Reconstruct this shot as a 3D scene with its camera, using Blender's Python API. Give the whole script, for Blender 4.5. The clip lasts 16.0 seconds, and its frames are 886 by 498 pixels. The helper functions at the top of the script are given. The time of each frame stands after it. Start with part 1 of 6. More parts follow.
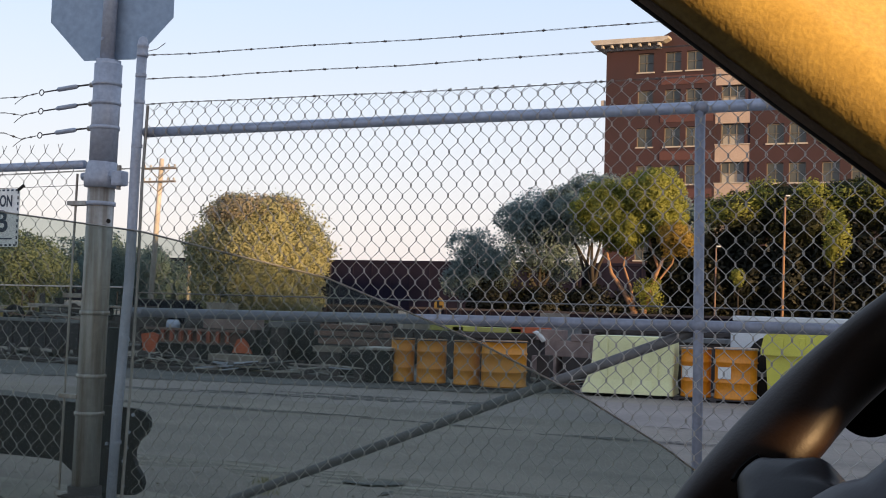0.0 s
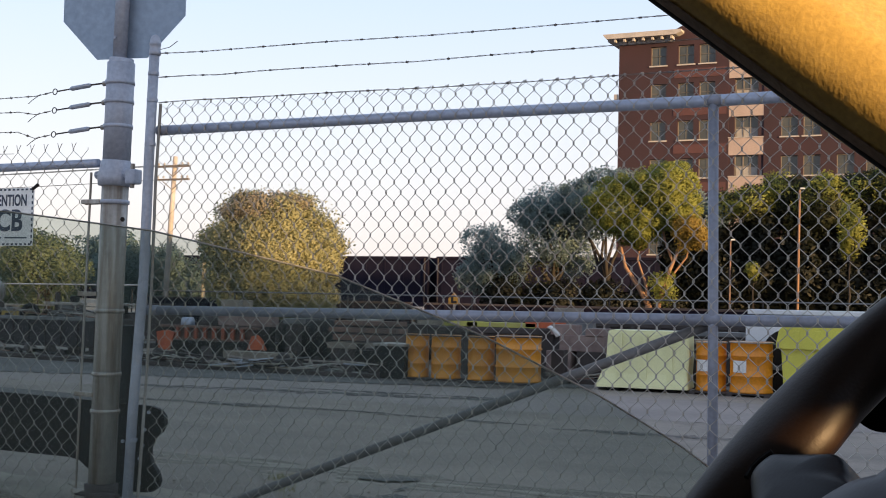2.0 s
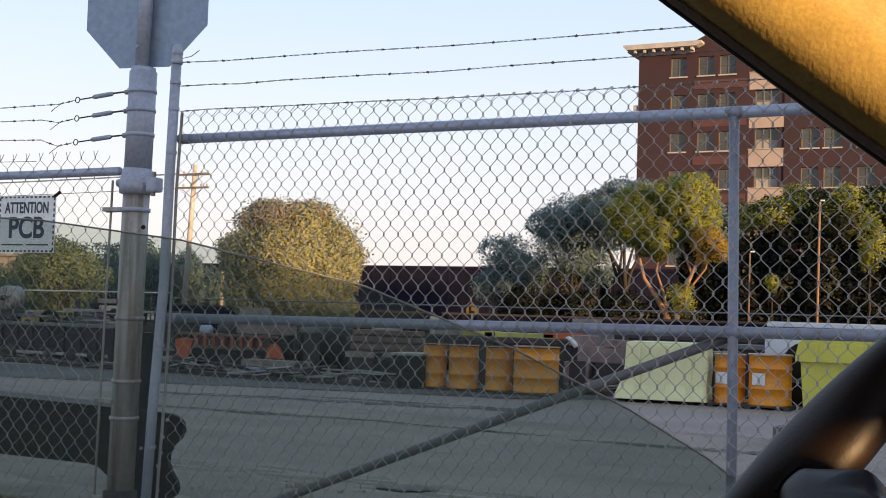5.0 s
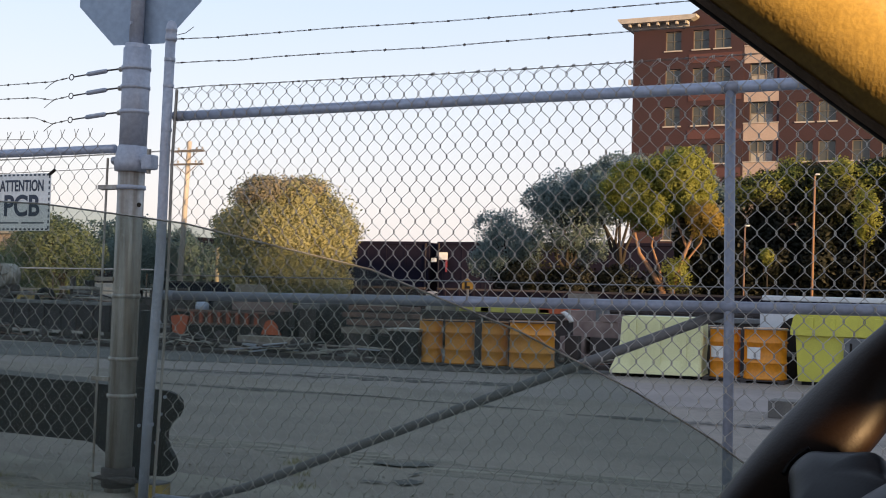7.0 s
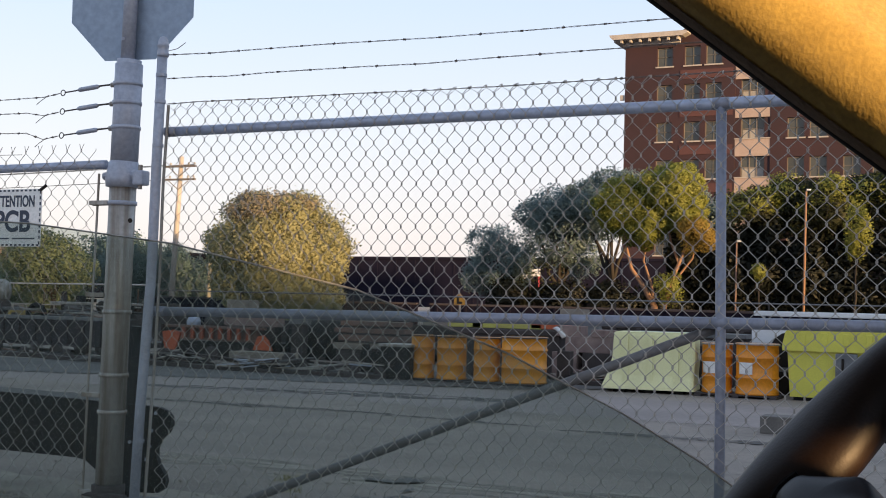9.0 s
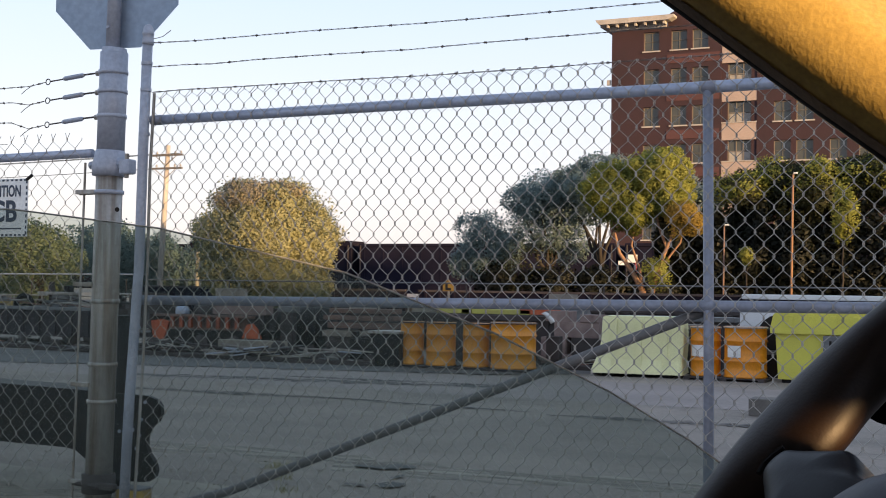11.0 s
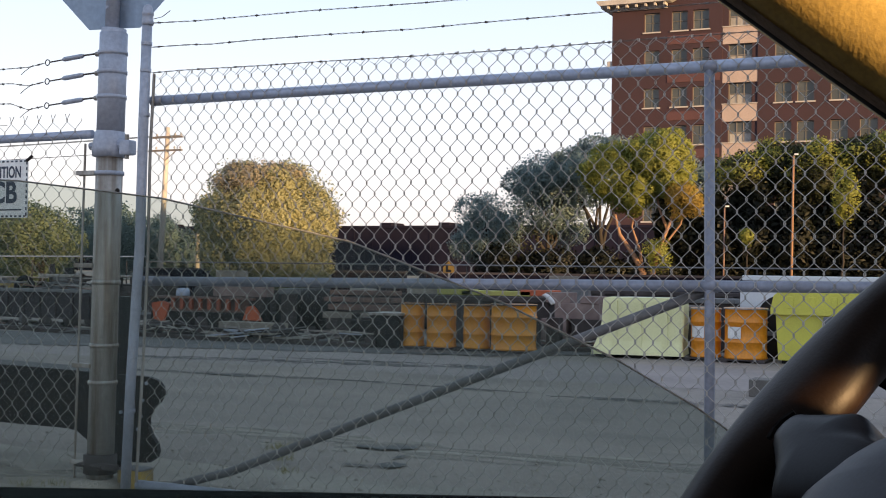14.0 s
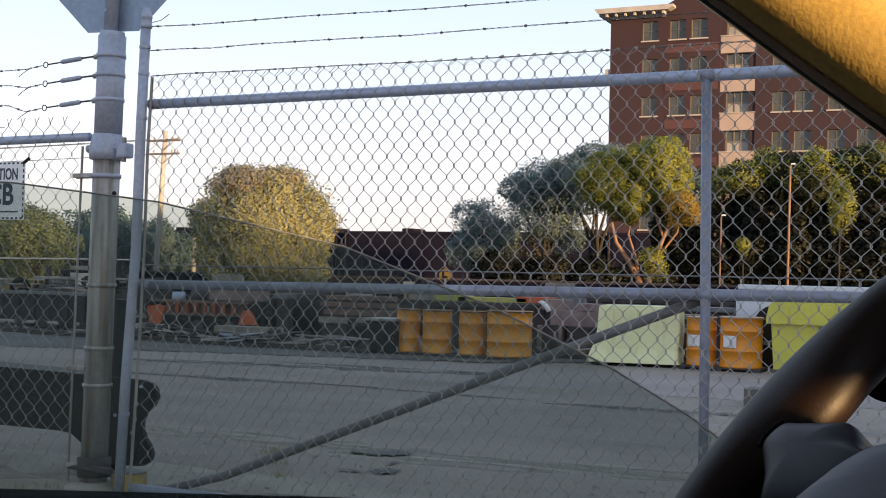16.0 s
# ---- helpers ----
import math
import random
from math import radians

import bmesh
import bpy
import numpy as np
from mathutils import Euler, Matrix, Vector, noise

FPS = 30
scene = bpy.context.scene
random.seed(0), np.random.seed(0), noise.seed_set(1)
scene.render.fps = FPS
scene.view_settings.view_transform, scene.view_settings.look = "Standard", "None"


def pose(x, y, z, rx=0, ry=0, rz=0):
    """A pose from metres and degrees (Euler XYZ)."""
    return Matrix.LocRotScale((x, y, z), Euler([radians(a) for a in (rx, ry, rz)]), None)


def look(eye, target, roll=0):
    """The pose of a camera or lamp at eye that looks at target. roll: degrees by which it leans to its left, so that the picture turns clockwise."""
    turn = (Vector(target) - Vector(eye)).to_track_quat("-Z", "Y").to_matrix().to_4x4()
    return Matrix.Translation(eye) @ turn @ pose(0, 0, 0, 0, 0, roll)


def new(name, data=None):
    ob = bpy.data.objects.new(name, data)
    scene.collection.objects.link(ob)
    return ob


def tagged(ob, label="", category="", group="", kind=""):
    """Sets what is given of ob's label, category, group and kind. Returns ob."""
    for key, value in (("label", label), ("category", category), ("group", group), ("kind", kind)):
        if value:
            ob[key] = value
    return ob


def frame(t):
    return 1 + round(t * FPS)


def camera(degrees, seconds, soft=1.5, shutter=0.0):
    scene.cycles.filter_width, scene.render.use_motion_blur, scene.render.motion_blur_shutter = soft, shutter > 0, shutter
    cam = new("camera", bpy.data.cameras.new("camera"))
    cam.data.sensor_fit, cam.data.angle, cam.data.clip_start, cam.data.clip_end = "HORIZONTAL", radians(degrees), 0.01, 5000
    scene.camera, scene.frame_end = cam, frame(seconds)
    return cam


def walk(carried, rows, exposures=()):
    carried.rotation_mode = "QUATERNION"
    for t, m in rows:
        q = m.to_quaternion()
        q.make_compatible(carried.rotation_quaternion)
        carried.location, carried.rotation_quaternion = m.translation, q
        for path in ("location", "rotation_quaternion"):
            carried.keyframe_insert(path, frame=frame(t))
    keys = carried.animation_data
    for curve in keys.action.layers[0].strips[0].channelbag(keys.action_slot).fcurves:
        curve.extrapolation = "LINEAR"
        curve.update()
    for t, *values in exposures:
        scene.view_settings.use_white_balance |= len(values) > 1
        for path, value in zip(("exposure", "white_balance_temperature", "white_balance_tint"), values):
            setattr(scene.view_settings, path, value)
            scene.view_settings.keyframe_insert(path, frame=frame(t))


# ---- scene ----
cam = camera(40.0, 16.0, soft=1.0)
PATH = [
    (0, -0.0000, 0.0001, 1.2004, 25.000, 2.699, -1.704),
    (0.5, 0.0007, 0.0011, 1.2012, 25.293, 2.185, -1.234),
    (1, 0.0001, 0.0001, 1.2016, 25.634, 2.559, -1.299),
    (1.5, -0.0006, 0.0006, 1.2012, 25.930, 2.336, -1.254),
    (2, 0.0005, 0.0027, 1.2014, 25.666, 2.471, -1.289),
    (2.5, 0.0015, 0.0002, 1.2011, 25.932, 2.469, -0.966),
    (3, 0.0019, -0.0009, 1.1992, 25.543, 2.359, -0.815),
    (3.5, 0.0006, 0.0038, 1.1998, 25.410, 2.584, -0.686),
    (4, -0.0014, 0.0034, 1.1997, 25.417, 2.549, -1.661),
    (4.2, -0.0007, -0.0010, 1.1996, 26.250, 2.927, -1.754),
    (6.3, -0.0079, -0.0043, 1.2070, 26.708, 2.847, -1.772),
    (6.5, -0.0080, -0.0049, 1.2064, 26.912, 2.843, -1.940),
    (7, -0.0075, -0.0062, 1.2060, 26.286, 1.758, -1.450),
    (7.5, -0.0068, -0.0056, 1.2080, 26.200, 2.075, -1.520),
    (8, -0.0073, -0.0033, 1.2078, 26.163, 2.113, -1.246),
    (8.5, -0.0057, -0.0019, 1.2077, 25.792, 2.448, -1.604),
    (9, -0.0063, -0.0023, 1.2092, 25.921, 2.484, -1.446),
    (9.5, -0.0072, -0.0026, 1.2074, 25.604, 1.990, -1.514),
    (10, -0.0042, -0.0052, 1.2063, 25.274, 1.721, -1.084),
    (12.5, -0.0079, 0.0015, 1.2066, 25.584, 2.096, -0.624),
    (13, -0.0058, -0.0020, 1.2034, 24.915, 1.014, -0.206),
    (13.5, -0.0113, -0.0009, 1.2004, 25.362, 0.888, -0.738),
    (14, -0.0102, 0.0000, 1.1991, 25.403, 1.015, -0.808),
    (14.5, -0.0101, 0.0014, 1.2002, 25.273, 1.152, -0.936),
    (15, -0.0101, 0.0007, 1.2006, 25.493, 1.428, -0.978),
    (15.5, -0.0096, 0.0011, 1.2005, 25.054, 1.311, -0.957),
    (16, -0.0078, -0.0021, 1.1990, 25.227, 1.306, -1.359),
]

walk(cam, [(t, pose(x, y, z, 90 + pitch, roll, yaw)) for t, x, y, z, yaw, pitch, roll in PATH],
     exposures=[(0, 1.08), (1.5, 1.16), (3.5, 1.18), (7, 1.11), (9.5, 1.15), (12.5, 1.28), (14, 1.30), (16, 1.28)])

# world and sun: low evening sun from behind and to the right
SUN = Vector((0.905, -0.41, 0.105)).normalized()
world = bpy.data.worlds.new("evening_sky")
scene.world = world
world.use_nodes = True
wn, wl = world.node_tree.nodes, world.node_tree.links
sky = wn.new("ShaderNodeTexSky")
sky.sky_type = "NISHITA"
sky.sun_disc = False
sky.sun_elevation = math.asin(SUN.z)
sky.sun_rotation = math.atan2(SUN.x, SUN.y)
sky.air_density, sky.dust_density, sky.ozone_density = 1.0, 1.5, 1.0
back = wn["Background"]
back.inputs["Strength"].default_value = 0.15
# pale evening haze: pinkish at the horizon, lavender blue above
geo_in, split, haze, blend, level = wn.new("ShaderNodeTexCoord"), wn.new("ShaderNodeSeparateXYZ"), wn.new("ShaderNodeValToRGB"), wn.new("ShaderNodeMix"), wn.new("ShaderNodeVectorMath")
for pos, col in ((0.0, (0.80, 0.71, 0.72)), (0.06, (0.775, 0.725, 0.765)), (0.16, (0.675, 0.71, 0.825)), (0.27, (0.545, 0.66, 0.87))):
    e = haze.color_ramp.elements.new(pos)
    e.color = (*col, 1)
haze.color_ramp.elements.remove(haze.color_ramp.elements[-1])
haze.color_ramp.elements.remove(haze.color_ramp.elements[0])
e = haze.color_ramp.elements.new(1.0)
e.color = (0.42, 0.49, 0.63, 1)
wl.new(geo_in.outputs["Generated"], split.inputs[0])
wl.new(split.outputs["Z"], haze.inputs["Fac"])
level.operation = "SCALE"
level.inputs["Scale"].default_value = 3.9
wl.new(haze.outputs["Color"], level.inputs[0])
blend.data_type = "RGBA"
blend.inputs["Factor"].default_value = 0.85
wl.new(sky.outputs[0], blend.inputs["A"])
wl.new(level.outputs[0], blend.inputs["B"])
wl.new(blend.outputs["Result"], back.inputs[0])
sun_data = bpy.data.lights.new("sun", "SUN")
sun_data.energy, sun_data.angle, sun_data.color = 5.0, radians(2.0), (1.0, 0.63, 0.29)
sun = new("sun", sun_data)
sun.matrix_world = look((0, 0, 60), Vector((0, 0, 60)) - SUN)


# ---- materials ----
def mat(name, color, rough=0.6, metal=0.0, second=None, scale=6.0, fine=60.0, bump=0.15, spots=0.5, coat=0.0, per_piece=0.0, stretch=1.0):
    """A surface of two colours mixed by coarse noise, with fine grain in colour and relief."""
    m = bpy.data.materials.new(name)
    m.use_nodes = True
    n, l = m.node_tree.nodes, m.node_tree.links
    b = n["Principled BSDF"]
    tc = n.new("ShaderNodeTexCoord")
    coarse, grain = n.new("ShaderNodeTexNoise"), n.new("ShaderNodeTexNoise")
    coarse.inputs["Scale"].default_value, coarse.inputs["Detail"].default_value = scale, 6
    grain.inputs["Scale"].default_value, grain.inputs["Detail"].default_value = fine, 4
    flow = n.new("ShaderNodeMapping")
    flow.inputs["Scale"].default_value = (1, 1, stretch)
    l.new(tc.outputs["Object"], flow.inputs["Vector"])
    l.new(flow.outputs["Vector"], coarse.inputs["Vector"])
    l.new(tc.outputs["Object"], grain.inputs["Vector"])
    second = second or tuple(c * 0.6 for c in color)
    ramp = n.new("ShaderNodeValToRGB")
    ramp.color_ramp.elements[0].position, ramp.color_ramp.elements[1].position = spots - 0.17, spots + 0.17
    ramp.color_ramp.elements[0].color = (*second, 1)
    ramp.color_ramp.elements[1].color = (*color, 1)
    l.new(coarse.outputs["Fac"], ramp.inputs["Fac"])
    mix = n.new("ShaderNodeMix")
    mix.data_type, mix.blend_type = "RGBA", "MULTIPLY"
    mix.inputs["Factor"].default_value = 0.45
    l.new(ramp.outputs["Color"], mix.inputs["A"])
    l.new(grain.outputs["Fac"], mix.inputs["B"])
    bright = n.new("ShaderNodeHueSaturation")
    bright.inputs["Value"].default_value = 1.28
    l.new(mix.outputs["Result"], bright.inputs["Color"])
    if per_piece:
        info, mr = n.new("ShaderNodeObjectInfo"), n.new("ShaderNodeMapRange")
        mr.inputs["To Min"].default_value, mr.inputs["To Max"].default_value = 1.28 * (1 - per_piece), 1.28 * (1 + per_piece)
        l.new(info.outputs["Random"], mr.inputs["Value"])
        l.new(mr.outputs["Result"], bright.inputs["Value"])
    l.new(bright.outputs["Color"], b.inputs["Base Color"])
    b.inputs["Roughness"].default_value, b.inputs["Metallic"].default_value = rough, metal
    b.inputs["Coat Weight"].default_value = coat
    bp = n.new("ShaderNodeBump")
    bp.inputs["Strength"].default_value, bp.inputs["Distance"].default_value = bump, 0.01
    l.new(grain.outputs["Fac"], bp.inputs["Height"])
    l.new(bp.outputs["Normal"], b.inputs["Normal"])
    return m


def leaf_mat(name, a, b2):
    """Leaves: two greens by leaf, thin enough to let some light through."""
    m = bpy.data.materials.new(name)
    m.use_nodes = True
    n, l = m.node_tree.nodes, m.node_tree.links
    b = n["Principled BSDF"]
    geo, ramp = n.new("ShaderNodeNewGeometry"), n.new("ShaderNodeValToRGB")
    ramp.color_ramp.elements[0].color, ramp.color_ramp.elements[1].color = (*a, 1), (*b2, 1)
    l.new(geo.outputs["Random Per Island"], ramp.inputs["Fac"])
    l.new(ramp.outputs["Color"], b.inputs["Base Color"])
    b.inputs["Roughness"].default_value = 0.6
    tr, mx = n.new("ShaderNodeBsdfTranslucent"), n.new("ShaderNodeMixShader")
    l.new(ramp.outputs["Color"], tr.inputs["Color"])
    mx.inputs[0].default_value = 0.5
    l.new(b.outputs[0], mx.inputs[1])
    l.new(tr.outputs[0], mx.inputs[2])
    l.new(mx.outputs[0], n["Material Output"].inputs["Surface"])
    return m


def glass_mat(name, tint, haze):
    m = bpy.data.materials.new(name)
    m.use_nodes = True
    n, l = m.node_tree.nodes, m.node_tree.links
    n.remove(n["Principled BSDF"])
    clear, gloss, dust = n.new("ShaderNodeBsdfTransparent"), n.new("ShaderNodeBsdfGlossy"), n.new("ShaderNodeBsdfTranslucent")
    clear.inputs["Color"].default_value = (*tint, 1)
    gloss.inputs["Roughness"].default_value = 0.02
    dust.inputs["Color"].default_value = (0.43, 0.54, 0.50, 1)
    fres, one, two = n.new("ShaderNodeFresnel"), n.new("ShaderNodeMixShader"), n.new("ShaderNodeMixShader")
    fres.inputs["IOR"].default_value = 1.12
    noise_t, mr = n.new("ShaderNodeTexNoise"), n.new("ShaderNodeMapRange")
    noise_t.inputs["Scale"].default_value = 9.0
    mr.inputs["To Min"].default_value, mr.inputs["To Max"].default_value = haze * 0.6, haze * 1.4
    tc = n.new("ShaderNodeTexCoord")
    l.new(tc.outputs["Object"], noise_t.inputs["Vector"])
    l.new(noise_t.outputs["Fac"], mr.inputs["Value"])
    l.new(mr.outputs["Result"], one.inputs[0])
    l.new(clear.outputs[0], one.inputs[1])
    l.new(dust.outputs[0], one.inputs[2])
    l.new(fres.outputs[0], two.inputs[0])
    l.new(one.outputs[0], two.inputs[1])
    l.new(gloss.outputs[0], two.inputs[2])
    l.new(two.outputs[0], n["Material Output"].inputs["Surface"])
    return m


def brick_mat():
    """Red brick with pale joints, in courses of true size, and stains."""
    # Base far below real brick: the facade's dimness is put into its colour.
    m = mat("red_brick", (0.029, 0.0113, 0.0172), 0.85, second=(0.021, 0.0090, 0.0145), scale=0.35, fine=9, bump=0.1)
    return m


GALV = mat("galvanised_steel", (0.36, 0.40, 0.49), 0.5, 0.25, second=(0.29, 0.32, 0.39), scale=5, fine=45, bump=0.12)
# Brightness of top rails and dimness of middle rails are put into pipe colours.
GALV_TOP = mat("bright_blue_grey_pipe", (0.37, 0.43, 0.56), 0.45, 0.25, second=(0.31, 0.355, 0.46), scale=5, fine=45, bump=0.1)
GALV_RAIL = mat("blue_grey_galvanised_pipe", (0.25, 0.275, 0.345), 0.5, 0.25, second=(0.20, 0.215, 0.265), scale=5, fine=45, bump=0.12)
GALV_OLD = mat("weathered_galvanised_steel", (0.40, 0.40, 0.39), 0.5, 0.45, second=(0.20, 0.17, 0.14), scale=26, fine=40, bump=0.15, stretch=0.06)
GALV_DULL = mat("dull_dark_galvanised_steel", (0.17, 0.172, 0.18), 0.6, 0.3, second=(0.11, 0.108, 0.108), scale=5, fine=45, bump=0.12)
WIRE = mat("zinc_wire", (0.40, 0.385, 0.36), 0.55, 0.3, second=(0.28, 0.265, 0.245), scale=8, fine=60)
RUSTY_WIRE = mat("barbed_wire_steel", (0.16, 0.15, 0.15), 0.6, 0.5, second=(0.12, 0.09, 0.07), scale=9, fine=60)
SIGN_BACK = mat("bare_aluminium_sheet", (0.26, 0.33, 0.43), 0.45, 0.35, scale=2, fine=30, bump=0.03, second=(0.23, 0.30, 0.40))
SIGN_WHITE = mat("white_sign_enamel", (0.78, 0.80, 0.80), 0.4, scale=5, second=(0.66, 0.68, 0.68), bump=0.02)
SIGN_INK = mat("dark_blue_sign_ink", (0.03, 0.05, 0.09), 0.5, bump=0.02)
BLACK_STEEL = mat("black_painted_steel", (0.012, 0.012, 0.014), 0.55, second=(0.02, 0.016, 0.013), scale=4)
DARK_STEEL = mat("dark_grimy_steel", (0.062, 0.052, 0.052), 0.75, 0.1, second=(0.034, 0.028, 0.026), scale=2.5)
WAGON_DARK = mat("purple_black_wagon_paint", (0.040, 0.034, 0.041), 0.8, second=(0.026, 0.022, 0.026), scale=2.0, fine=20)
RUST = mat("rusted_steel", (0.18, 0.108, 0.085), 0.85, second=(0.105, 0.078, 0.07), scale=3)
RUST_PALE = mat("dusty_rusted_casting", (0.25, 0.19, 0.175), 0.85, second=(0.14, 0.10, 0.095), scale=4)
ORANGE_DULL = mat("faded_red_orange_paint", (0.32, 0.08, 0.038), 0.7, second=(0.19, 0.06, 0.035), scale=4)
ORANGE = mat("orange_machine_paint", (0.47, 0.10, 0.03), 0.6, second=(0.30, 0.07, 0.03), scale=3)
DRUM = mat("ochre_drum_paint", (0.62, 0.27, 0.022), 0.42, second=(0.50, 0.20, 0.02), scale=2.5, fine=25, bump=0.05)
DRUM_NEW = mat("orange_yellow_drum_paint", (0.72, 0.27, 0.015), 0.4, second=(0.60, 0.21, 0.015), scale=2.5, fine=25, bump=0.05)
LABEL = mat("white_paper_label", (0.75, 0.75, 0.74), 0.6, second=(0.62, 0.62, 0.62), bump=0.02)
POLY = mat("pale_yellow_polyethylene", (0.72, 0.72, 0.40), 0.42, second=(0.63, 0.63, 0.35), scale=1.6, bump=0.04)
POLY_BRIGHT = mat("bright_yellow_polyethylene", (0.62, 0.59, 0.085), 0.4, second=(0.54, 0.51, 0.08), scale=1.8, bump=0.04)
GREY_PLASTIC = mat("grey_plastic", (0.16, 0.17, 0.18), 0.5)
WHITE_PAINT = mat("white_vehicle_paint", (0.72, 0.74, 0.77), 0.4, second=(0.60, 0.62, 0.66), scale=1.2, bump=0.02)
BLUE_PAINT = mat("blue_paint", (0.10, 0.13, 0.28), 0.5)
YELLOW_PAINT = mat("yellow_sign_paint", (0.34, 0.19, 0.02), 0.5)
WORN_YELLOW = mat("worn_yellow_paint", (0.42, 0.30, 0.07), 0.7, second=(0.13, 0.11, 0.085), scale=16, fine=60, stretch=0.35)
LIME_PAINT = mat("yellow_green_paint", (0.38, 0.38, 0.08), 0.55, second=(0.26, 0.25, 0.08), scale=3)
RUBBER = mat("black_rubber", (0.018, 0.018, 0.019), 0.8)
OLD_WOOD = mat("weathered_timber", (0.27, 0.24, 0.20), 0.85, second=(0.16, 0.14, 0.12), scale=3, fine=40)
ARM_WOOD = mat("dark_weathered_arm_timber", (0.13, 0.115, 0.11), 0.85, second=(0.09, 0.08, 0.075), scale=3, fine=40)
POLE_WOOD = mat("utility_pole_timber", (0.36, 0.335, 0.32), 0.85, second=(0.27, 0.25, 0.235), scale=1.5, fine=30)
BARK = mat("smooth_tan_bark", (0.22, 0.13, 0.08), 0.85, second=(0.17, 0.095, 0.06), scale=2, fine=25, bump=0.3)
# Nearly black: the shade under the crowns is put into this bark.
DARK_BARK = mat("shaded_dark_bark", (0.022, 0.018, 0.015), 0.9, second=(0.015, 0.012, 0.011), scale=2, fine=25)
CONCRETE = mat("pale_concrete", (0.258, 0.224, 0.210), 0.85, second=(0.200, 0.176, 0.166), scale=0.5, fine=14, bump=0.2)
OLD_CONCRETE = mat("grimy_old_concrete", (0.15, 0.14, 0.13), 0.9, second=(0.11, 0.103, 0.096), scale=4, fine=40, bump=0.3)
SMEAR = mat("darkened_asphalt", (0.10, 0.098, 0.093), 0.85, second=(0.06, 0.058, 0.056), scale=2.0, fine=30)
TAR = mat("black_tar", (0.035, 0.036, 0.036), 0.7, second=(0.06, 0.06, 0.058), scale=3, fine=30)


def worn_through(m, least, most):
    """Lets the ground below show between streaks."""
    n, l = m.node_tree.nodes, m.node_tree.links
    worn, gone, both, along = n.new("ShaderNodeTexNoise"), n.new("ShaderNodeBsdfTransparent"), n.new("ShaderNodeMixShader"), n.new("ShaderNodeMapping")
    along.inputs["Scale"].default_value = (0.9, 7, 1)
    worn.inputs["Scale"].default_value, worn.inputs["Detail"].default_value = 1.0, 8
    reach = n.new("ShaderNodeMapRange")
    reach.inputs["From Min"].default_value, reach.inputs["From Max"].default_value = least, most
    l.new(n["Texture Coordinate"].outputs["Object"], along.inputs["Vector"])
    l.new(along.outputs["Vector"], worn.inputs["Vector"])
    l.new(worn.outputs["Fac"], reach.inputs["Value"])
    l.new(reach.outputs["Result"], both.inputs[0])
    l.new(gone.outputs[0], both.inputs[1])
    l.new(n["Principled BSDF"].outputs[0], both.inputs[2])
    l.new(both.outputs[0], n["Material Output"].inputs["Surface"])


worn_through(SMEAR, 0.40, 0.58)
DIRT_THIN = mat("thin_pale_dirt_film", (0.33, 0.305, 0.255), 0.95, second=(0.25, 0.23, 0.195), scale=2.2, fine=35, bump=0.5)
worn_through(DIRT_THIN, 0.36, 0.66)
# Darker ground for the strip below the yard stacks.
YARD_DARK = mat("dark_yard_ground", (0.10, 0.098, 0.095), 0.85, second=(0.062, 0.060, 0.060), scale=1.4, fine=20, bump=0.5)
BRICK = brick_mat()
BRICK_LIT = mat("lit_red_brick_band", (0.070, 0.028, 0.030), 0.85, second=(0.055, 0.023, 0.026), scale=0.4, fine=9)
CREAM = mat("cream_stucco", (0.31, 0.25, 0.23), 0.8, second=(0.265, 0.215, 0.20), scale=0.7, fine=10)
STONE_TRIM = mat("white_painted_trim", (0.35, 0.33, 0.32), 0.7, second=(0.28, 0.265, 0.26), scale=1.2, fine=10)
DARK_GLASS = mat("dim_window_glass", (0.062, 0.066, 0.060), 0.15, second=(0.036, 0.040, 0.037), scale=0.6, bump=0.0)
WINDOW_FRAME = mat("dull_window_frame_paint", (0.17, 0.15, 0.135), 0.7, second=(0.125, 0.112, 0.10), scale=1.2, fine=10)
MULLION = mat("dark_window_bar_paint", (0.10, 0.095, 0.085), 0.7, scale=1.2, fine=10)
BLIND = mat("pale_window_blind", (0.27, 0.26, 0.25), 0.8, second=(0.19, 0.185, 0.18), scale=0.8, fine=8)
ROOFING = mat("brown_roofing", (0.10, 0.06, 0.05), 0.9)
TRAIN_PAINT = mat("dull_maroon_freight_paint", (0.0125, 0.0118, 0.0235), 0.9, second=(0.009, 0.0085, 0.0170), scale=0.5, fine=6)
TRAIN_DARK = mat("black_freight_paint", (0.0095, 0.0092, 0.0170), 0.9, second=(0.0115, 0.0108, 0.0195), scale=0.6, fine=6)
for m, shine in ((TRAIN_PAINT, 0.05), (TRAIN_DARK, 0.05), (BLACK_STEEL, 0.2), (RUBBER, 0.2)):
    m.node_tree.nodes["Principled BSDF"].inputs["Specular IOR Level"].default_value = shine
DIRT = mat("pale_gritty_dirt", (0.31, 0.285, 0.24), 0.95, second=(0.21, 0.19, 0.163), scale=2.2, fine=35, bump=0.6)
CABIN_FABRIC = mat("grey_cabin_fabric", (0.10, 0.10, 0.105), 0.9, scale=20, fine=300)
RED_PAINT = mat("red_marker_paint", (0.45, 0.06, 0.07), 0.6)
TRIM_PLASTIC = mat("beige_grained_trim", (0.47, 0.335, 0.105), 0.4, second=(0.40, 0.28, 0.088), scale=55, fine=420, bump=0.09)
EDGING_SHADE = mat("shaded_edging_brown", (0.16, 0.105, 0.06), 0.7, scale=15, fine=300)
WHEEL_LEATHER = mat("dark_wheel_leather", (0.024, 0.0115, 0.0072), 0.52, second=(0.019, 0.0093, 0.0060), scale=20, fine=700, bump=0.06)
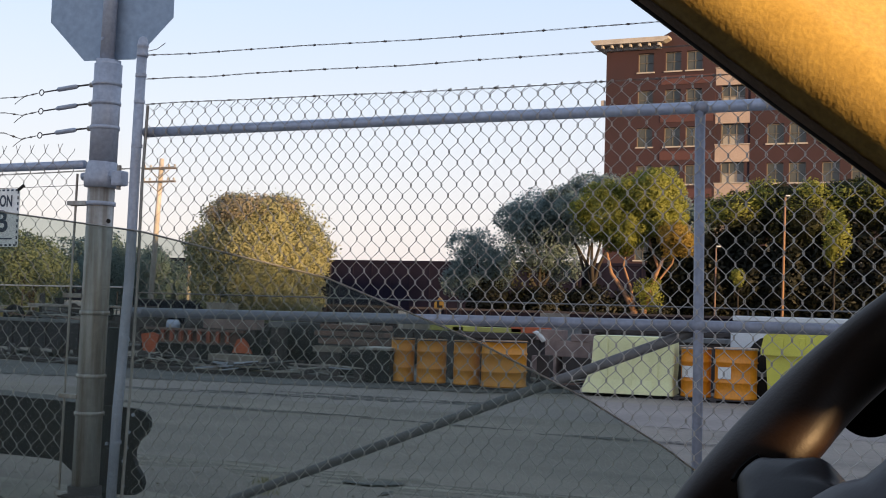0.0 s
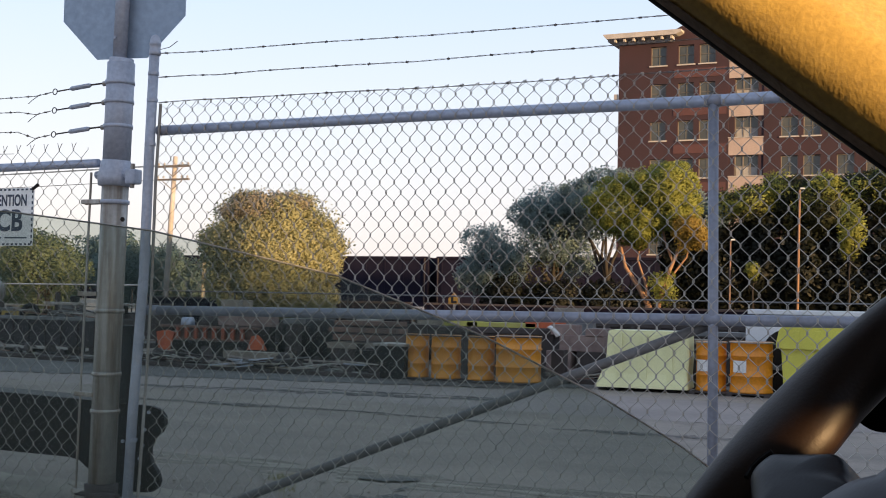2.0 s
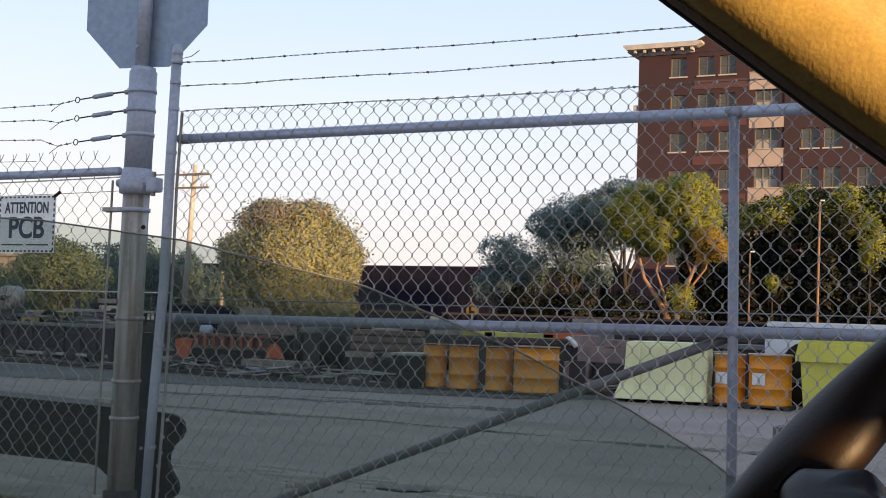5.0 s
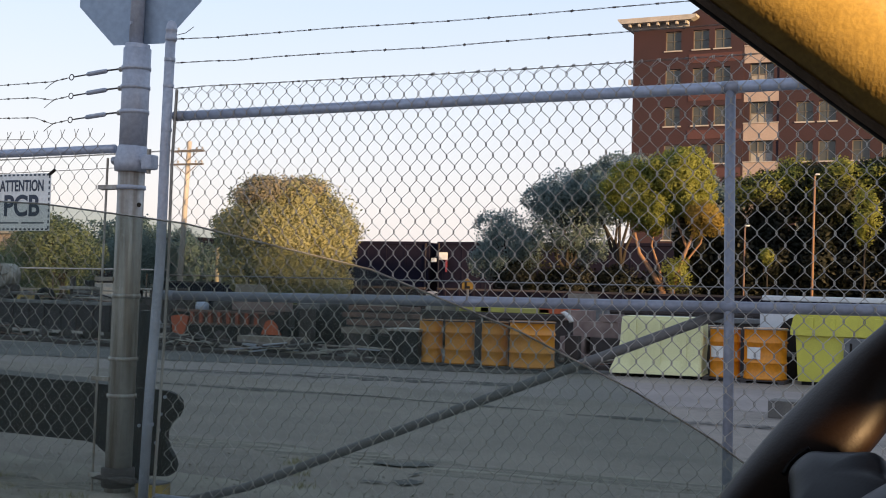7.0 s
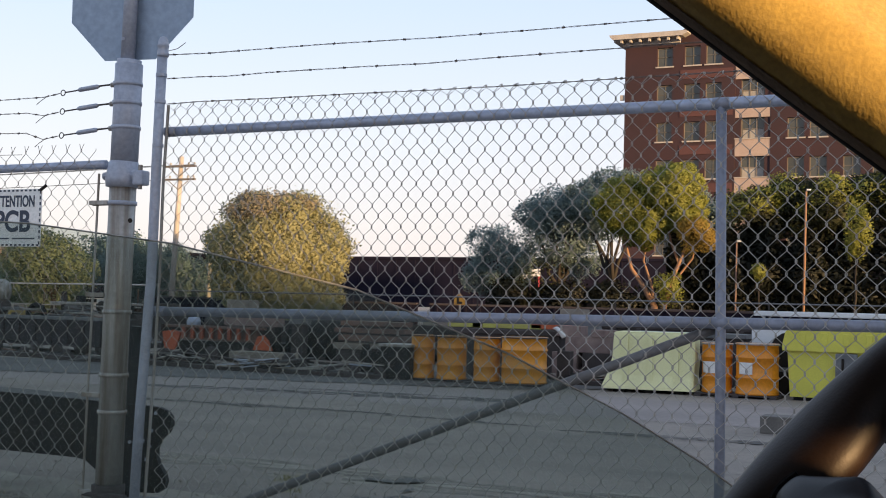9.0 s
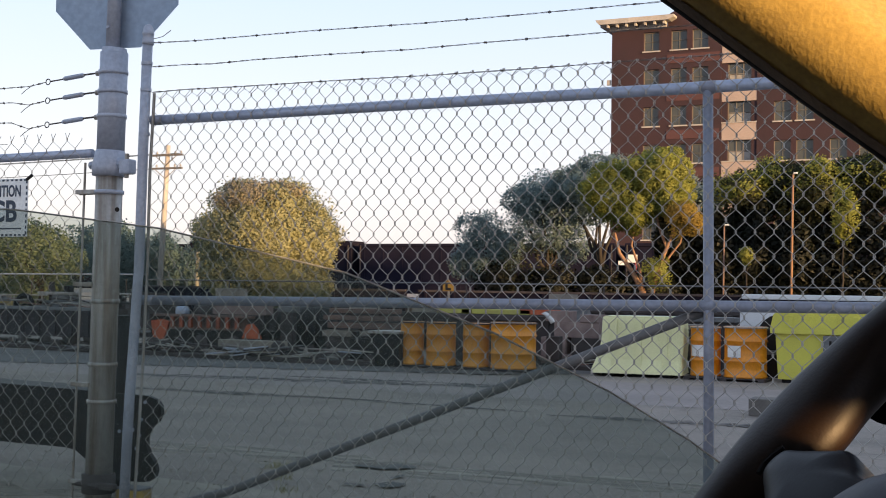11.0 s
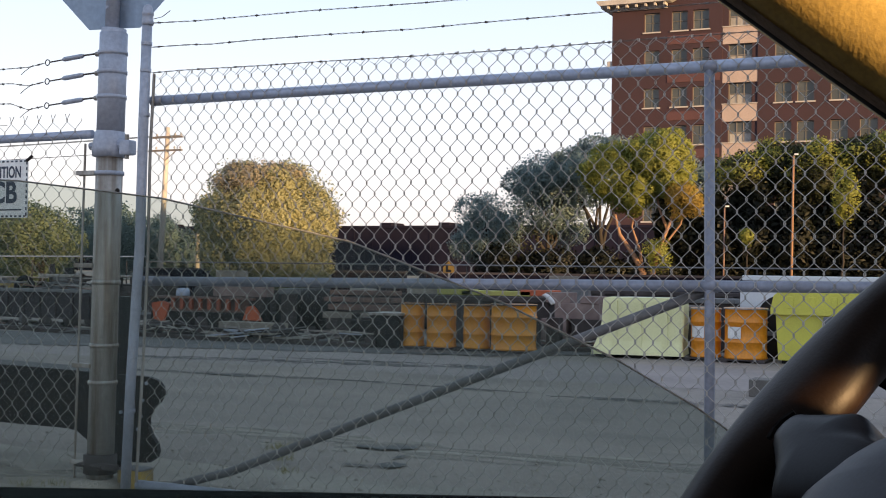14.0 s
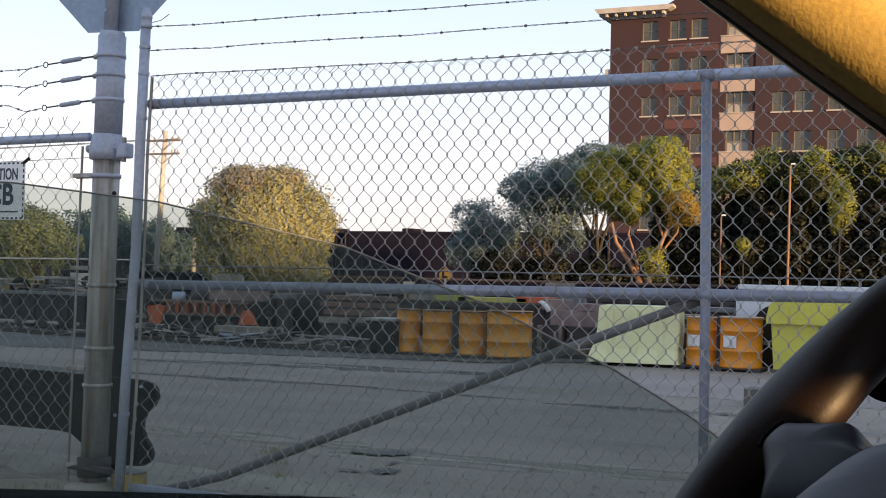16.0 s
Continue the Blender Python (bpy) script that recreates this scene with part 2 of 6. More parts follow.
WHEEL_LEATHER.node_tree.nodes["Principled BSDF"].inputs["Specular IOR Level"].default_value = 0.5
# Plastic colours hold the sky's blue and, on the spoke, its shade.
WHEEL_PLASTIC = mat("sky_tinted_wheel_plastic", (0.020, 0.026, 0.054), 0.5, second=(0.017, 0.022, 0.045), scale=12, fine=700, bump=0.02)
WHEEL_SPOKE = mat("shaded_sky_tinted_spoke_plastic", (0.010, 0.0125, 0.024), 0.45, second=(0.008, 0.010, 0.018), scale=12, fine=700, bump=0.02)
WHEEL_SPOKE.node_tree.nodes["Principled BSDF"].inputs["Specular IOR Level"].default_value = 0.2
# Sunlit gold inside the stalk ring is put into this colour.
BEZEL_FACE = mat("sunlit_gold_dial", (0.55, 0.38, 0.10), 0.35, second=(0.22, 0.15, 0.05), scale=160, fine=500, bump=0.3)
DOOR_PLASTIC = mat("black_door_plastic", (0.006, 0.006, 0.0065), 0.7, scale=12, fine=300)
DOOR_PLASTIC.node_tree.nodes["Principled BSDF"].inputs["Specular IOR Level"].default_value = 0.0
MIRROR = bpy.data.materials.new("mirror_glass")
MIRROR.use_nodes = True
MIRROR.node_tree.nodes["Principled BSDF"].inputs["Metallic"].default_value = 1.0
MIRROR.node_tree.nodes["Principled BSDF"].inputs["Roughness"].default_value = 0.03
WINDOW = glass_mat("dusty_green_car_glass", (0.775, 0.805, 0.785), 0.028)
GLASS_EDGE = mat("ground_glass_edge", (0.80, 0.77, 0.71), 0.6, second=(0.68, 0.65, 0.60), scale=30, bump=0.02)
LEAF_GOLD = leaf_mat("yellow_green_leaves", (0.258, 0.266, 0.142), (0.352, 0.345, 0.195))
LEAF_DRY = leaf_mat("dry_weed_blades", (0.20, 0.19, 0.09), (0.32, 0.29, 0.15))
LEAF_MAUVE = leaf_mat("greyish_seeding_leaves", (0.25, 0.225, 0.18), (0.33, 0.295, 0.215))
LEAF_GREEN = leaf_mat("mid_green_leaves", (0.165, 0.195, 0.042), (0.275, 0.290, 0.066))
# Haze over the farther trees is put into these paler leaf colours.
LEAF_DARK = leaf_mat("hazy_blue_green_leaves", (0.13, 0.19, 0.195), (0.19, 0.26, 0.255))
LEAF_GREY = leaf_mat("hazy_grey_green_leaves", (0.125, 0.170, 0.105), (0.205, 0.245, 0.150))
# Shade under and inside the crowns is put into these two leaf colours.
LEAF_DIM = leaf_mat("olive_shaded_leaves", (0.020, 0.028, 0.012), (0.046, 0.052, 0.019))
LEAF_SHADE = leaf_mat("shaded_dark_leaves", (0.007, 0.010, 0.007), (0.017, 0.021, 0.011))
LEAF_ORANGE = leaf_mat("orange_turning_leaves", (0.22, 0.165, 0.035), (0.34, 0.24, 0.055))


def ground_mat():
    """Worn asphalt: patches, long wheel-worn streaks, oil spots and grit."""
    m = mat("worn_asphalt", (0.266, 0.231, 0.200), 0.9, second=(0.190, 0.168, 0.149), scale=0.45, fine=24, bump=0.45)
    n, l = m.node_tree.nodes, m.node_tree.links
    tc, b = n["Texture Coordinate"], n["Principled BSDF"]
    out = n["Hue/Saturation/Value"].outputs["Color"]
    for size, stretch, lo, hi, dark, strength in ((1.0, (0.2, 0.9, 1), 0.46, 0.72, (0.55, 0.57, 0.57), 0.5),
                                                  (1.0, (0.6, 2.6, 1), 0.54, 0.74, (0.62, 0.63, 0.62), 0.4),
                                                  (2.2, (1, 1.6, 1), 0.58, 0.74, (0.60, 0.60, 0.58), 0.6),
                                                  (75.0, (1, 1, 1), 0.55, 0.75, (0.58, 0.58, 0.56), 0.85),
                                                  (33.0, (1, 1, 1), 0.62, 0.78, (1.5, 1.47, 1.4), 0.85)):
        along, spots, reach, over = n.new("ShaderNodeMapping"), n.new("ShaderNodeTexNoise"), n.new("ShaderNodeMapRange"), n.new("ShaderNodeMix")
        along.inputs["Scale"].default_value = stretch
        along.inputs["Location"].default_value = (size * 1.7, size * 0.3, 0)
        spots.inputs["Scale"].default_value, spots.inputs["Detail"].default_value = size, 5
        reach.inputs["From Min"].default_value, reach.inputs["From Max"].default_value = lo, hi
        reach.inputs["To Max"].default_value = strength
        over.data_type, over.blend_type = "RGBA", "MULTIPLY"
        over.inputs["B"].default_value = (*dark, 1)
        l.new(tc.outputs["Object"], along.inputs["Vector"])
        l.new(along.outputs["Vector"], spots.inputs["Vector"])
        l.new(spots.outputs["Fac"], reach.inputs["Value"])
        l.new(reach.outputs["Result"], over.inputs["Factor"])
        l.new(out, over.inputs["A"])
        out = over.outputs["Result"]
    l.new(out, b.inputs["Base Color"])
    return m


GROUND = ground_mat()


# ---- mesh helpers ----
def finish(name, bm, material, parent=None, label="", smooth=False):
    me = bpy.data.meshes.new(name)
    bm.to_mesh(me)
    bm.free()
    me.materials.append(material)
    if smooth:
        me.shade_smooth()
    ob = new(name, me)
    if parent:
        ob.parent = parent
    if label:
        ob["label"] = label
    return ob


def part(name, bm, material, parent, label="", smooth=False):
    return finish(name, bm, material, parent, label, smooth)


def box(x0, y0, z0, x1, y1, z1, bevel=0.0, bm=None):
    """A box between two corners, its edges rounded by bevel, added to bm."""
    b = bmesh.new()
    bmesh.ops.create_cube(b, size=1)
    for v in b.verts:
        v.co = Vector(((x0 + x1) / 2 + v.co.x * (x1 - x0), (y0 + y1) / 2 + v.co.y * (y1 - y0), (z0 + z1) / 2 + v.co.z * (z1 - z0)))
    if bevel:
        bmesh.ops.bevel(b, geom=b.edges[:], offset=bevel, segments=2, affect="EDGES", profile=0.6)
    return merge(bm, b)


def merge(bm, b):
    if bm is None:
        return b
    me = bpy.data.meshes.new("tmp")
    b.to_mesh(me)
    b.free()
    bm.from_mesh(me)
    bpy.data.meshes.remove(me)
    return bm


def tube(points, radius, sides=10, bm=None, caps=True):
    """A round bar through points; radius is one number or one for each point."""
    bm = bm or bmesh.new()
    pts = [Vector(p) for p in points]
    rad = radius if isinstance(radius, (list, tuple)) else [radius] * len(pts)
    rings, side = [], None
    for i, p in enumerate(pts):
        d = (pts[min(i + 1, len(pts) - 1)] - pts[max(i - 1, 0)]).normalized()
        if side is None:
            side = d.orthogonal().normalized()
        side = (side - d * side.dot(d)).normalized()
        up = d.cross(side)
        rings.append([bm.verts.new(p + (side * math.cos(2 * math.pi * k / sides) + up * math.sin(2 * math.pi * k / sides)) * rad[i]) for k in range(sides)])
    for a, b in zip(rings, rings[1:]):
        for k in range(sides):
            bm.faces.new((a[k], a[(k + 1) % sides], b[(k + 1) % sides], b[k]))
    if caps:
        bm.faces.new(rings[0][::-1])
        bm.faces.new(rings[-1])
    return bm


def lathe(profile, sides=28, bm=None, at=(0, 0, 0)):
    """A turned shape about the vertical through at, from (radius, height) pairs, closed at both ends."""
    bm = bm or bmesh.new()
    o = Vector(at)
    rings = [[bm.verts.new(o + Vector((r * math.cos(2 * math.pi * k / sides), r * math.sin(2 * math.pi * k / sides), z))) for k in range(sides)] for r, z in profile]
    for a, b in zip(rings, rings[1:]):
        for k in range(sides):
            bm.faces.new((a[k], a[(k + 1) % sides], b[(k + 1) % sides], b[k]))
    bm.faces.new(rings[0][::-1])
    bm.faces.new(rings[-1])
    return bm


def prism(outline, y0, y1, bm=None):
    """An outline in x and z, drawn out from y0 to y1."""
    bm = bm or bmesh.new()
    a = [bm.verts.new((x, y0, z)) for x, z in outline]
    b = [bm.verts.new((x, y1, z)) for x, z in outline]
    n = len(outline)
    bm.faces.new(a)
    bm.faces.new(b[::-1])
    for k in range(n):
        bm.faces.new((a[(k + 1) % n], a[k], b[k], b[(k + 1) % n]))
    bmesh.ops.recalc_face_normals(bm, faces=bm.faces[:])
    return bm


def empty(name, at=(0, 0, 0), label="", category="", group="", kind=""):
    ob = new(name)
    ob.matrix_basis = pose(*at)
    ob.empty_display_size = 0.1
    return tagged(ob, label, category, group, kind)


def sheet(name, verts, faces, material, parent=None):
    me = bpy.data.meshes.new(name)
    me.from_pydata(verts, [], faces)
    me.materials.append(material)
    ob = new(name, me)
    if parent:
        ob.parent = parent
    return ob


# ---- ground ----
def gz(y):
    """Height of the ground: level at the fence, falling gently to the yard."""
    s = min(max((y - 6.0) / 9.0, 0), 1)
    return -0.27 * s * s * (3 - 2 * s)


def build_ground():
    ys = [-2500, -400, -60, -10, 0, 4] + [6 + 0.5 * i for i in range(20)] + [18, 24, 40, 80, 200, 700, 3000]
    xs = [-3000, -700, -200, -60, -30, -15, -8, -4, 0, 4, 10, 30, 80, 300, 1000, 3000]
    verts = [(x, y, gz(y)) for y in ys for x in xs]
    nx = len(xs)
    faces = [(j * nx + i, j * nx + i + 1, (j + 1) * nx + i + 1, (j + 1) * nx + i) for j in range(len(ys) - 1) for i in range(nx - 1)]
    g = sheet("ground", verts, faces, GROUND)
    g.data.shade_smooth()
    tagged(g, "worn grey asphalt yard with faint tyre marks", "ground", kind="structure")


def strip_on_ground(name, x0, x1, ya, yb, width, material, seed, lift=0.005, wobble=0.06, rag=0.4):
    """A long, ragged band that lies on the ground from (x0, ya) to (x1, yb)."""
    rnd = random.Random(seed)
    n = 60
    verts, faces = [], []
    for i in range(n + 1):
        t = i / n
        x, y = x0 + (x1 - x0) * t, ya + (yb - ya) * t
        w = width * (1 - rag + 2 * rag * rnd.random()) * min(1, 6 * t + 0.15, 6 * (1 - t) + 0.15)
        c = y + wobble * (rnd.random() - 0.5)
        for yy in (c - w / 2, c + w / 2):
            verts.append((x, yy, gz(yy) + lift))
        if i:
            faces.append((2 * i - 2, 2 * i, 2 * i + 1, 2 * i - 1))
    return sheet(name, verts, faces, material)


def blot(name, cx, cy, rx, ry, material, seed, lift=0.012):
    rnd = random.Random(seed)
    n = 26
    verts = [(cx, cy, gz(cy) + lift)]
    for k in range(n):
        a = 2 * math.pi * k / n
        r = 0.55 + 0.55 * rnd.random()
        x, y = cx + rx * r * math.cos(a), cy + ry * r * math.sin(a)
        verts.append((x, y, gz(y) + lift))
    return sheet(name, verts, [(0, 1 + k, 1 + (k + 1) % n) for k in range(n)], material)


build_ground()
for name, args, label in (
    ("concrete_strip", (-30, 6, 17.0, 17.4, 3.6, CONCRETE, 3, 0.005, 0.05, 0.03), "pale worn concrete apron along the yard stacks"),
    ("dirt_strip", (-14, 6, 5.35, 5.4, 1.5, DIRT, 9, 0.004, 0.1, 0.06), "pale gritty dirt along the fence foot"),
    ("dirt_film", (-14, 3, 6.6, 6.4, 2.6, DIRT_THIN, 19, 0.007, 0.15, 0.15), "thin pale dirt film over the asphalt"),
    ("yard_edge", (-26, -5.2, 16.2, 22.5, 4.4, YARD_DARK, 21, 0.016, 0.12, 0.04), "dark ground under the yard stacks"),
    ("tar_seam", (-15, -7.4, 13.15, 13.9, 0.42, SMEAR, 4, 0.010, 0.08, 0.25), "ragged black tar seam in the yard"),
    ("tar_seam", (-8.6, -5.2, 13.9, 13.55, 0.16, SMEAR, 5, 0.010, 0.06, 0.4), "thin black tar seam in the yard"),
    ("tar_seam", (-13.5, -6.8, 15.7, 17.0, 0.55, SMEAR, 6, 0.010, 0.2, 0.4), "ragged dark tyre smear in the yard"),
    ("tar_seam", (-11, -7.0, 16.9, 17.2, 0.28, SMEAR, 7, 0.012, 0.1, 0.4), "ragged dark tyre smear in the yard"),
    ("tar_seam", (-5.0, -2.4, 13.3, 13.6, 0.34, SMEAR, 8, 0.010, 0.1, 0.4), "ragged black tar seam in the yard"),
):
    tagged(strip_on_ground(name, *args), label, "ground marking", kind="structure")
for k, (x, y, rx, ry) in enumerate(((-3.83, 7.36, 0.15, 0.18), (-4.02, 7.27, 0.13, 0.07), (-3.49, 6.62, 0.10, 0.13), (-3.66, 6.50, 0.12, 0.03), (-3.60, 6.95, 0.03, 0.10))):
    tagged(blot("tar_patch", x, y, rx, ry, TAR, 11 + k), "black oily tar patch on the asphalt", "ground marking", kind="structure")

# ---- unseen low building added across the street to keep evening sun off the yard ----
a0, n0 = Vector((0.911, -0.412)), Vector((0.412, 0.911))
bm = bmesh.new()
# a taller and a lower part, side by side
for n_a, n_b, top in ((1.5, 26.0, 7.7), (26.004, 40.0, 6.2)):
    shade = [a0 * 20 + n0 * n_a, a0 * 20 + n0 * n_b, a0 * 30 + n0 * n_b, a0 * 30 + n0 * n_a]
    low, high = [bm.verts.new((p.x, p.y, 0)) for p in shade], [bm.verts.new((p.x, p.y, top)) for p in shade]
    bm.faces.new(high)
    bm.faces.new(low[::-1])
    for k in range(4):
        bm.faces.new((low[k], low[(k + 1) % 4], high[(k + 1) % 4], high[k]))
bmesh.ops.recalc_face_normals(bm, faces=bm.faces[:])
tagged(finish("yard_sun_block", bm, CONCRETE), "unseen plain concrete block added to shade the yard", "wall", kind="structure")

# ---- fence, gate and post ----
FY = 5.08
CELL_W, CELL_H = 0.0782, 0.1004
# the gate mesh is pulled wider towards the hinge: (cells from the hinge edge, x)
GATE_CELLS = ((0, -4.083), (3, -3.843), (10, -3.285), (24, -2.188), (38.5, -1.069), (80, 2.14))


def chain_link(name, parent, x0, x1, z0, z1, y, lean=0.0, wire=0.0024, twist_top=True, knuckles=False, cells=None, cell=(CELL_W, CELL_H)):
    """Woven zigzag wires between x0 and x1, each one linked with its neighbours; lean shifts the low end sideways."""
    verts, faces = [], []
    rnd = random.Random(5)
    half, step = cell[0] / 2, cell[1] / 2

    def along(h):
        """Place of the wire turn that is h half cells from the edge."""
        return float(np.interp(h / 2, [c[0] for c in cells], [c[1] for c in cells])) - cells[0][1] + x0 if cells else x0 + h * half

    rows = int((z1 - z0) / step)
    for i in range(int((x1 - x0) / half)):
        prev = None
        left, next_x = along(i), along(i + 1)
        for j in range(rows + 1):
            z = z1 - j * step
            right = (j + i) % 2
            x = (next_x + 0.0025 if right else left - 0.0025) + lean * (z1 - z) + 0.0025 * (rnd.random() - 0.5)
            yy = y + (0.0035 if (j % 2) else -0.0035) + 0.006 * math.sin(x * 2.1 + z * 1.3)
            zz = z + 0.002 * (rnd.random() - 0.5) - (0.012 if knuckles and j == 0 else 0)
            for dz in (0.0055, -0.0055):
                base = len(verts)
                for dx, dy in ((-wire, 0), (0, -wire), (wire, 0), (0, wire)):
                    verts.append((x + dx, yy + dy, zz + dz))
                if prev is not None:
                    for k in range(4):
                        faces.append((prev + k, prev + (k + 1) % 4, base + (k + 1) % 4, base + k))
                prev = base
        if knuckles and i % 2:
            # the turned-back end of each wire lies beside its own slope
            base = len(verts)
            for px, pz in ((next_x - 0.002, z1 - 0.008), (left + 0.010, z1 - step + 0.014), (left - 0.001, z1 - step + 0.006)):
                for dx, dy in ((-wire, 0), (0, -wire), (wire, 0), (0, wire)):
                    verts.append((px + dx - 0.006, y - 0.006 + dy, pz))
            for r in (0, 4):
                for k in range(4):
                    faces.append((base + r + k, base + r + (k + 1) % 4, base + r + 4 + (k + 1) % 4, base + r + 4 + k))
        if twist_top and i % 2 == 0:
            for s in (-1, 1):
                base = len(verts)
                zt = z1
                for px, pz in ((left, zt), (left + s * 0.016 + 0.004, zt + 0.035)):
                    for dx, dy in ((-wire, 0), (0, -wire), (wire, 0), (0, wire)):
                        verts.append((px + dx, y + dy, pz))
                for k in range(4):
                    faces.append((base + k, base + (k + 1) % 4, base + 4 + (k + 1) % 4, base + 4 + k))
    ob = sheet(name, verts, faces, WIRE, parent)
    ob["label"] = "woven galvanised chain-link wire"
    return ob


def barbed_wire(name, points, parent, label, seed, barb_gap=0.20):
    """Two twisted strands through points, with a barb at every gap."""
    rnd = random.Random(seed)
    pts = [Vector(p) for p in points]
    bm = bmesh.new()
    for phase in (0, math.pi):
        path = []
        for a, b in zip(pts, pts[1:]):
            n = max(2, int((b - a).length / 0.02))
            for i in range(n):
                p = a.lerp(b, i / n)
                w = len(path) * 0.9 + phase
                path.append(p + Vector((0, math.cos(w), math.sin(w))) * 0.0022)
        path.append(pts[-1])
        tube(path, 0.0017, 4, bm)
    run = 0.05
    for a, b in zip(pts, pts[1:]):
        length = (b - a).length
        while run < length:
            p = a.lerp(b, run / length)
            for s in (-1, 1):
                d = Vector((0.3 * s, rnd.uniform(-1, 1), rnd.uniform(-1, 1))).normalized() * 0.008
                tube([p - d, p + d], 0.0016, 4, bm)
            tube([p - Vector((0.007, 0, 0)), p + Vector((0.007, 0, 0))], 0.0045, 6, bm)
            run += barb_gap * rnd.uniform(0.9, 1.1)
        run -= length
    return part(name, bm, RUSTY_WIRE, parent, label)


def build_gate():
    gate = empty("chain_link_gate", (-2.6, FY, 0), "closed galvanised chain-link gate with diagonal brace and barbed wire", "gate")
    ox = 2.6

    def g(p):
        return (p[0] + ox, p[1] - FY, p[2])

    # stile leans a little
    top, foot = (-4.112, 5.02, 2.50), (-4.20, 5.02, 0.04)
    bend = (-4.135, 5.02, 1.30)
    part("stile", tube([g(foot), g((-4.178, 5.02, 0.6)), g(bend), g((-4.127, 5.02, 1.9)), g(top)], 0.0262, 14), GALV, gate, smooth=True)
    cap = lathe([(0.0275, -0.05), (0.031, -0.045), (0.031, -0.030), (0.0285, -0.026), (0.0285, 0.0), (0.031, 0.004), (0.031, 0.014), (0.028, 0.018), (0.026, 0.035), (0.018, 0.052), (0.007, 0.058)], 14, at=g((-4.11, 5.02, 2.50)))
    part("stile_cap", cap, GALV, gate, "domed galvanised post cap", smooth=True)
    for z in (2.474, 2.354, 2.215, 1.985, 1.40, 0.98, 0.45):
        lo, hi = (foot, bend) if z < bend[2] else (bend, top)
        t = (z - lo[2]) / (hi[2] - lo[2])
        c = tuple(f + (h - f) * t for f, h in zip(lo, hi))
        part("strap", lathe([(0.0265, -0.008), (0.0295, -0.008), (0.0295, 0.008), (0.0265, 0.008)], 14, at=g(c)), GALV, gate)
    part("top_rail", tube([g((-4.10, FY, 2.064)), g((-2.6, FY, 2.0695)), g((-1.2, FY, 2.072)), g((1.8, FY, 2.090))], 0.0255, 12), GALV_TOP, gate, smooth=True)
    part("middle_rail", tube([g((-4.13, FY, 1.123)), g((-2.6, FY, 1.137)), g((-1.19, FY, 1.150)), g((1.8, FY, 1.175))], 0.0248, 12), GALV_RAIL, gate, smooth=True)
    part("bottom_rail", tube([g((-4.17, FY, 0.06)), g((1.8, FY, 0.08))], 0.0255, 12), GALV, gate, smooth=True)
    part("upright", tube([g((-1.197, FY, 2.065)), g((-1.184, FY, 0.9)), g((-1.180, FY, 0.06))], 0.0215, 12), GALV_RAIL, gate, smooth=True)
    part("upright", tube([g((1.8, FY, 2.09)), g((1.8, FY, 0.06))], 0.0255, 12), GALV, gate, smooth=True)
    part("brace", tube([g((-1.21, FY + 0.03, 1.128)), g((-2.306, FY + 0.03, 0.693)), g((-3.607, FY + 0.03, 0.170)), g((-4.02, FY + 0.03, 0.05))], 0.0225, 12), GALV_DULL, gate, "diagonal galvanised pipe brace", smooth=True)
    for x, z in ((-1.196, 2.072), (-1.188, 1.15), (-4.085, 2.064), (-4.115, 1.123)):
        c = g((x, FY, z))
        part("rail_sleeve", tube([(c[0] - 0.035, c[1], c[2]), (c[0] + 0.035, c[1], c[2])], 0.0268, 12), GALV_RAIL, gate, smooth=True)
    part("tension_bar", tube([g((-4.086, FY - 0.03, 2.20)), g((-4.103, FY - 0.03, 1.8)), g((-4.106, FY - 0.03, 1.3)), g((-4.121, FY - 0.03, 0.78)), g((-4.155, FY - 0.03, 0.08))], 0.0080, 8), GALV_OLD, gate, "thin vertical tension bar")
    chain_link("chain_link_mesh", gate, -4.083 + ox, 1.8 + ox, 0.08, 2.211, -0.032, twist_top=False, knuckles=True, cells=GATE_CELLS)
    barbed_wire("barbed_wire", [g((x, FY - 0.032, z)) for x, z in ((-4.10, 2.206), (-3.9, 2.209), (-3.45, 2.204), (-2.97, 2.202), (-2.51, 2.196), (-2.09, 2.195), (-1.62, 2.198), (1.8, 2.21))], gate, "barbed wire along the mesh top", 3, 0.24)
    barbed_wire("barbed_wire", [g(p) for p in ((-4.10, 5.03, 2.462), (-3.85, FY, 2.465), (-3.18, FY, 2.463), (-2.55, FY, 2.451), (-2.1, FY, 2.450), (-1.4, FY, 2.452), (0.2, FY, 2.455), (1.8, FY, 2.46))], gate, "upper rusty barbed wire strand", 1)
    barbed_wire("barbed_wire", [g(p) for p in ((-4.10, 5.03, 2.336), (-3.907, FY, 2.345), (-3.747, FY, 2.338), (-3.478, FY, 2.342), (-2.987, FY, 2.338), (-2.603, FY, 2.331), (-2.24, FY, 2.336), (-1.763, FY, 2.338), (1.8, FY, 2.35))], gate, "sagging rusty barbed wire strand", 2)
    part("wire_tail", tube([g((-4.06, 5.0, 2.474)), g((-4.0, 5.0, 2.482)), g((-3.95, 5.0, 2.51))], 0.002, 4), RUSTY_WIRE, gate)
    return gate


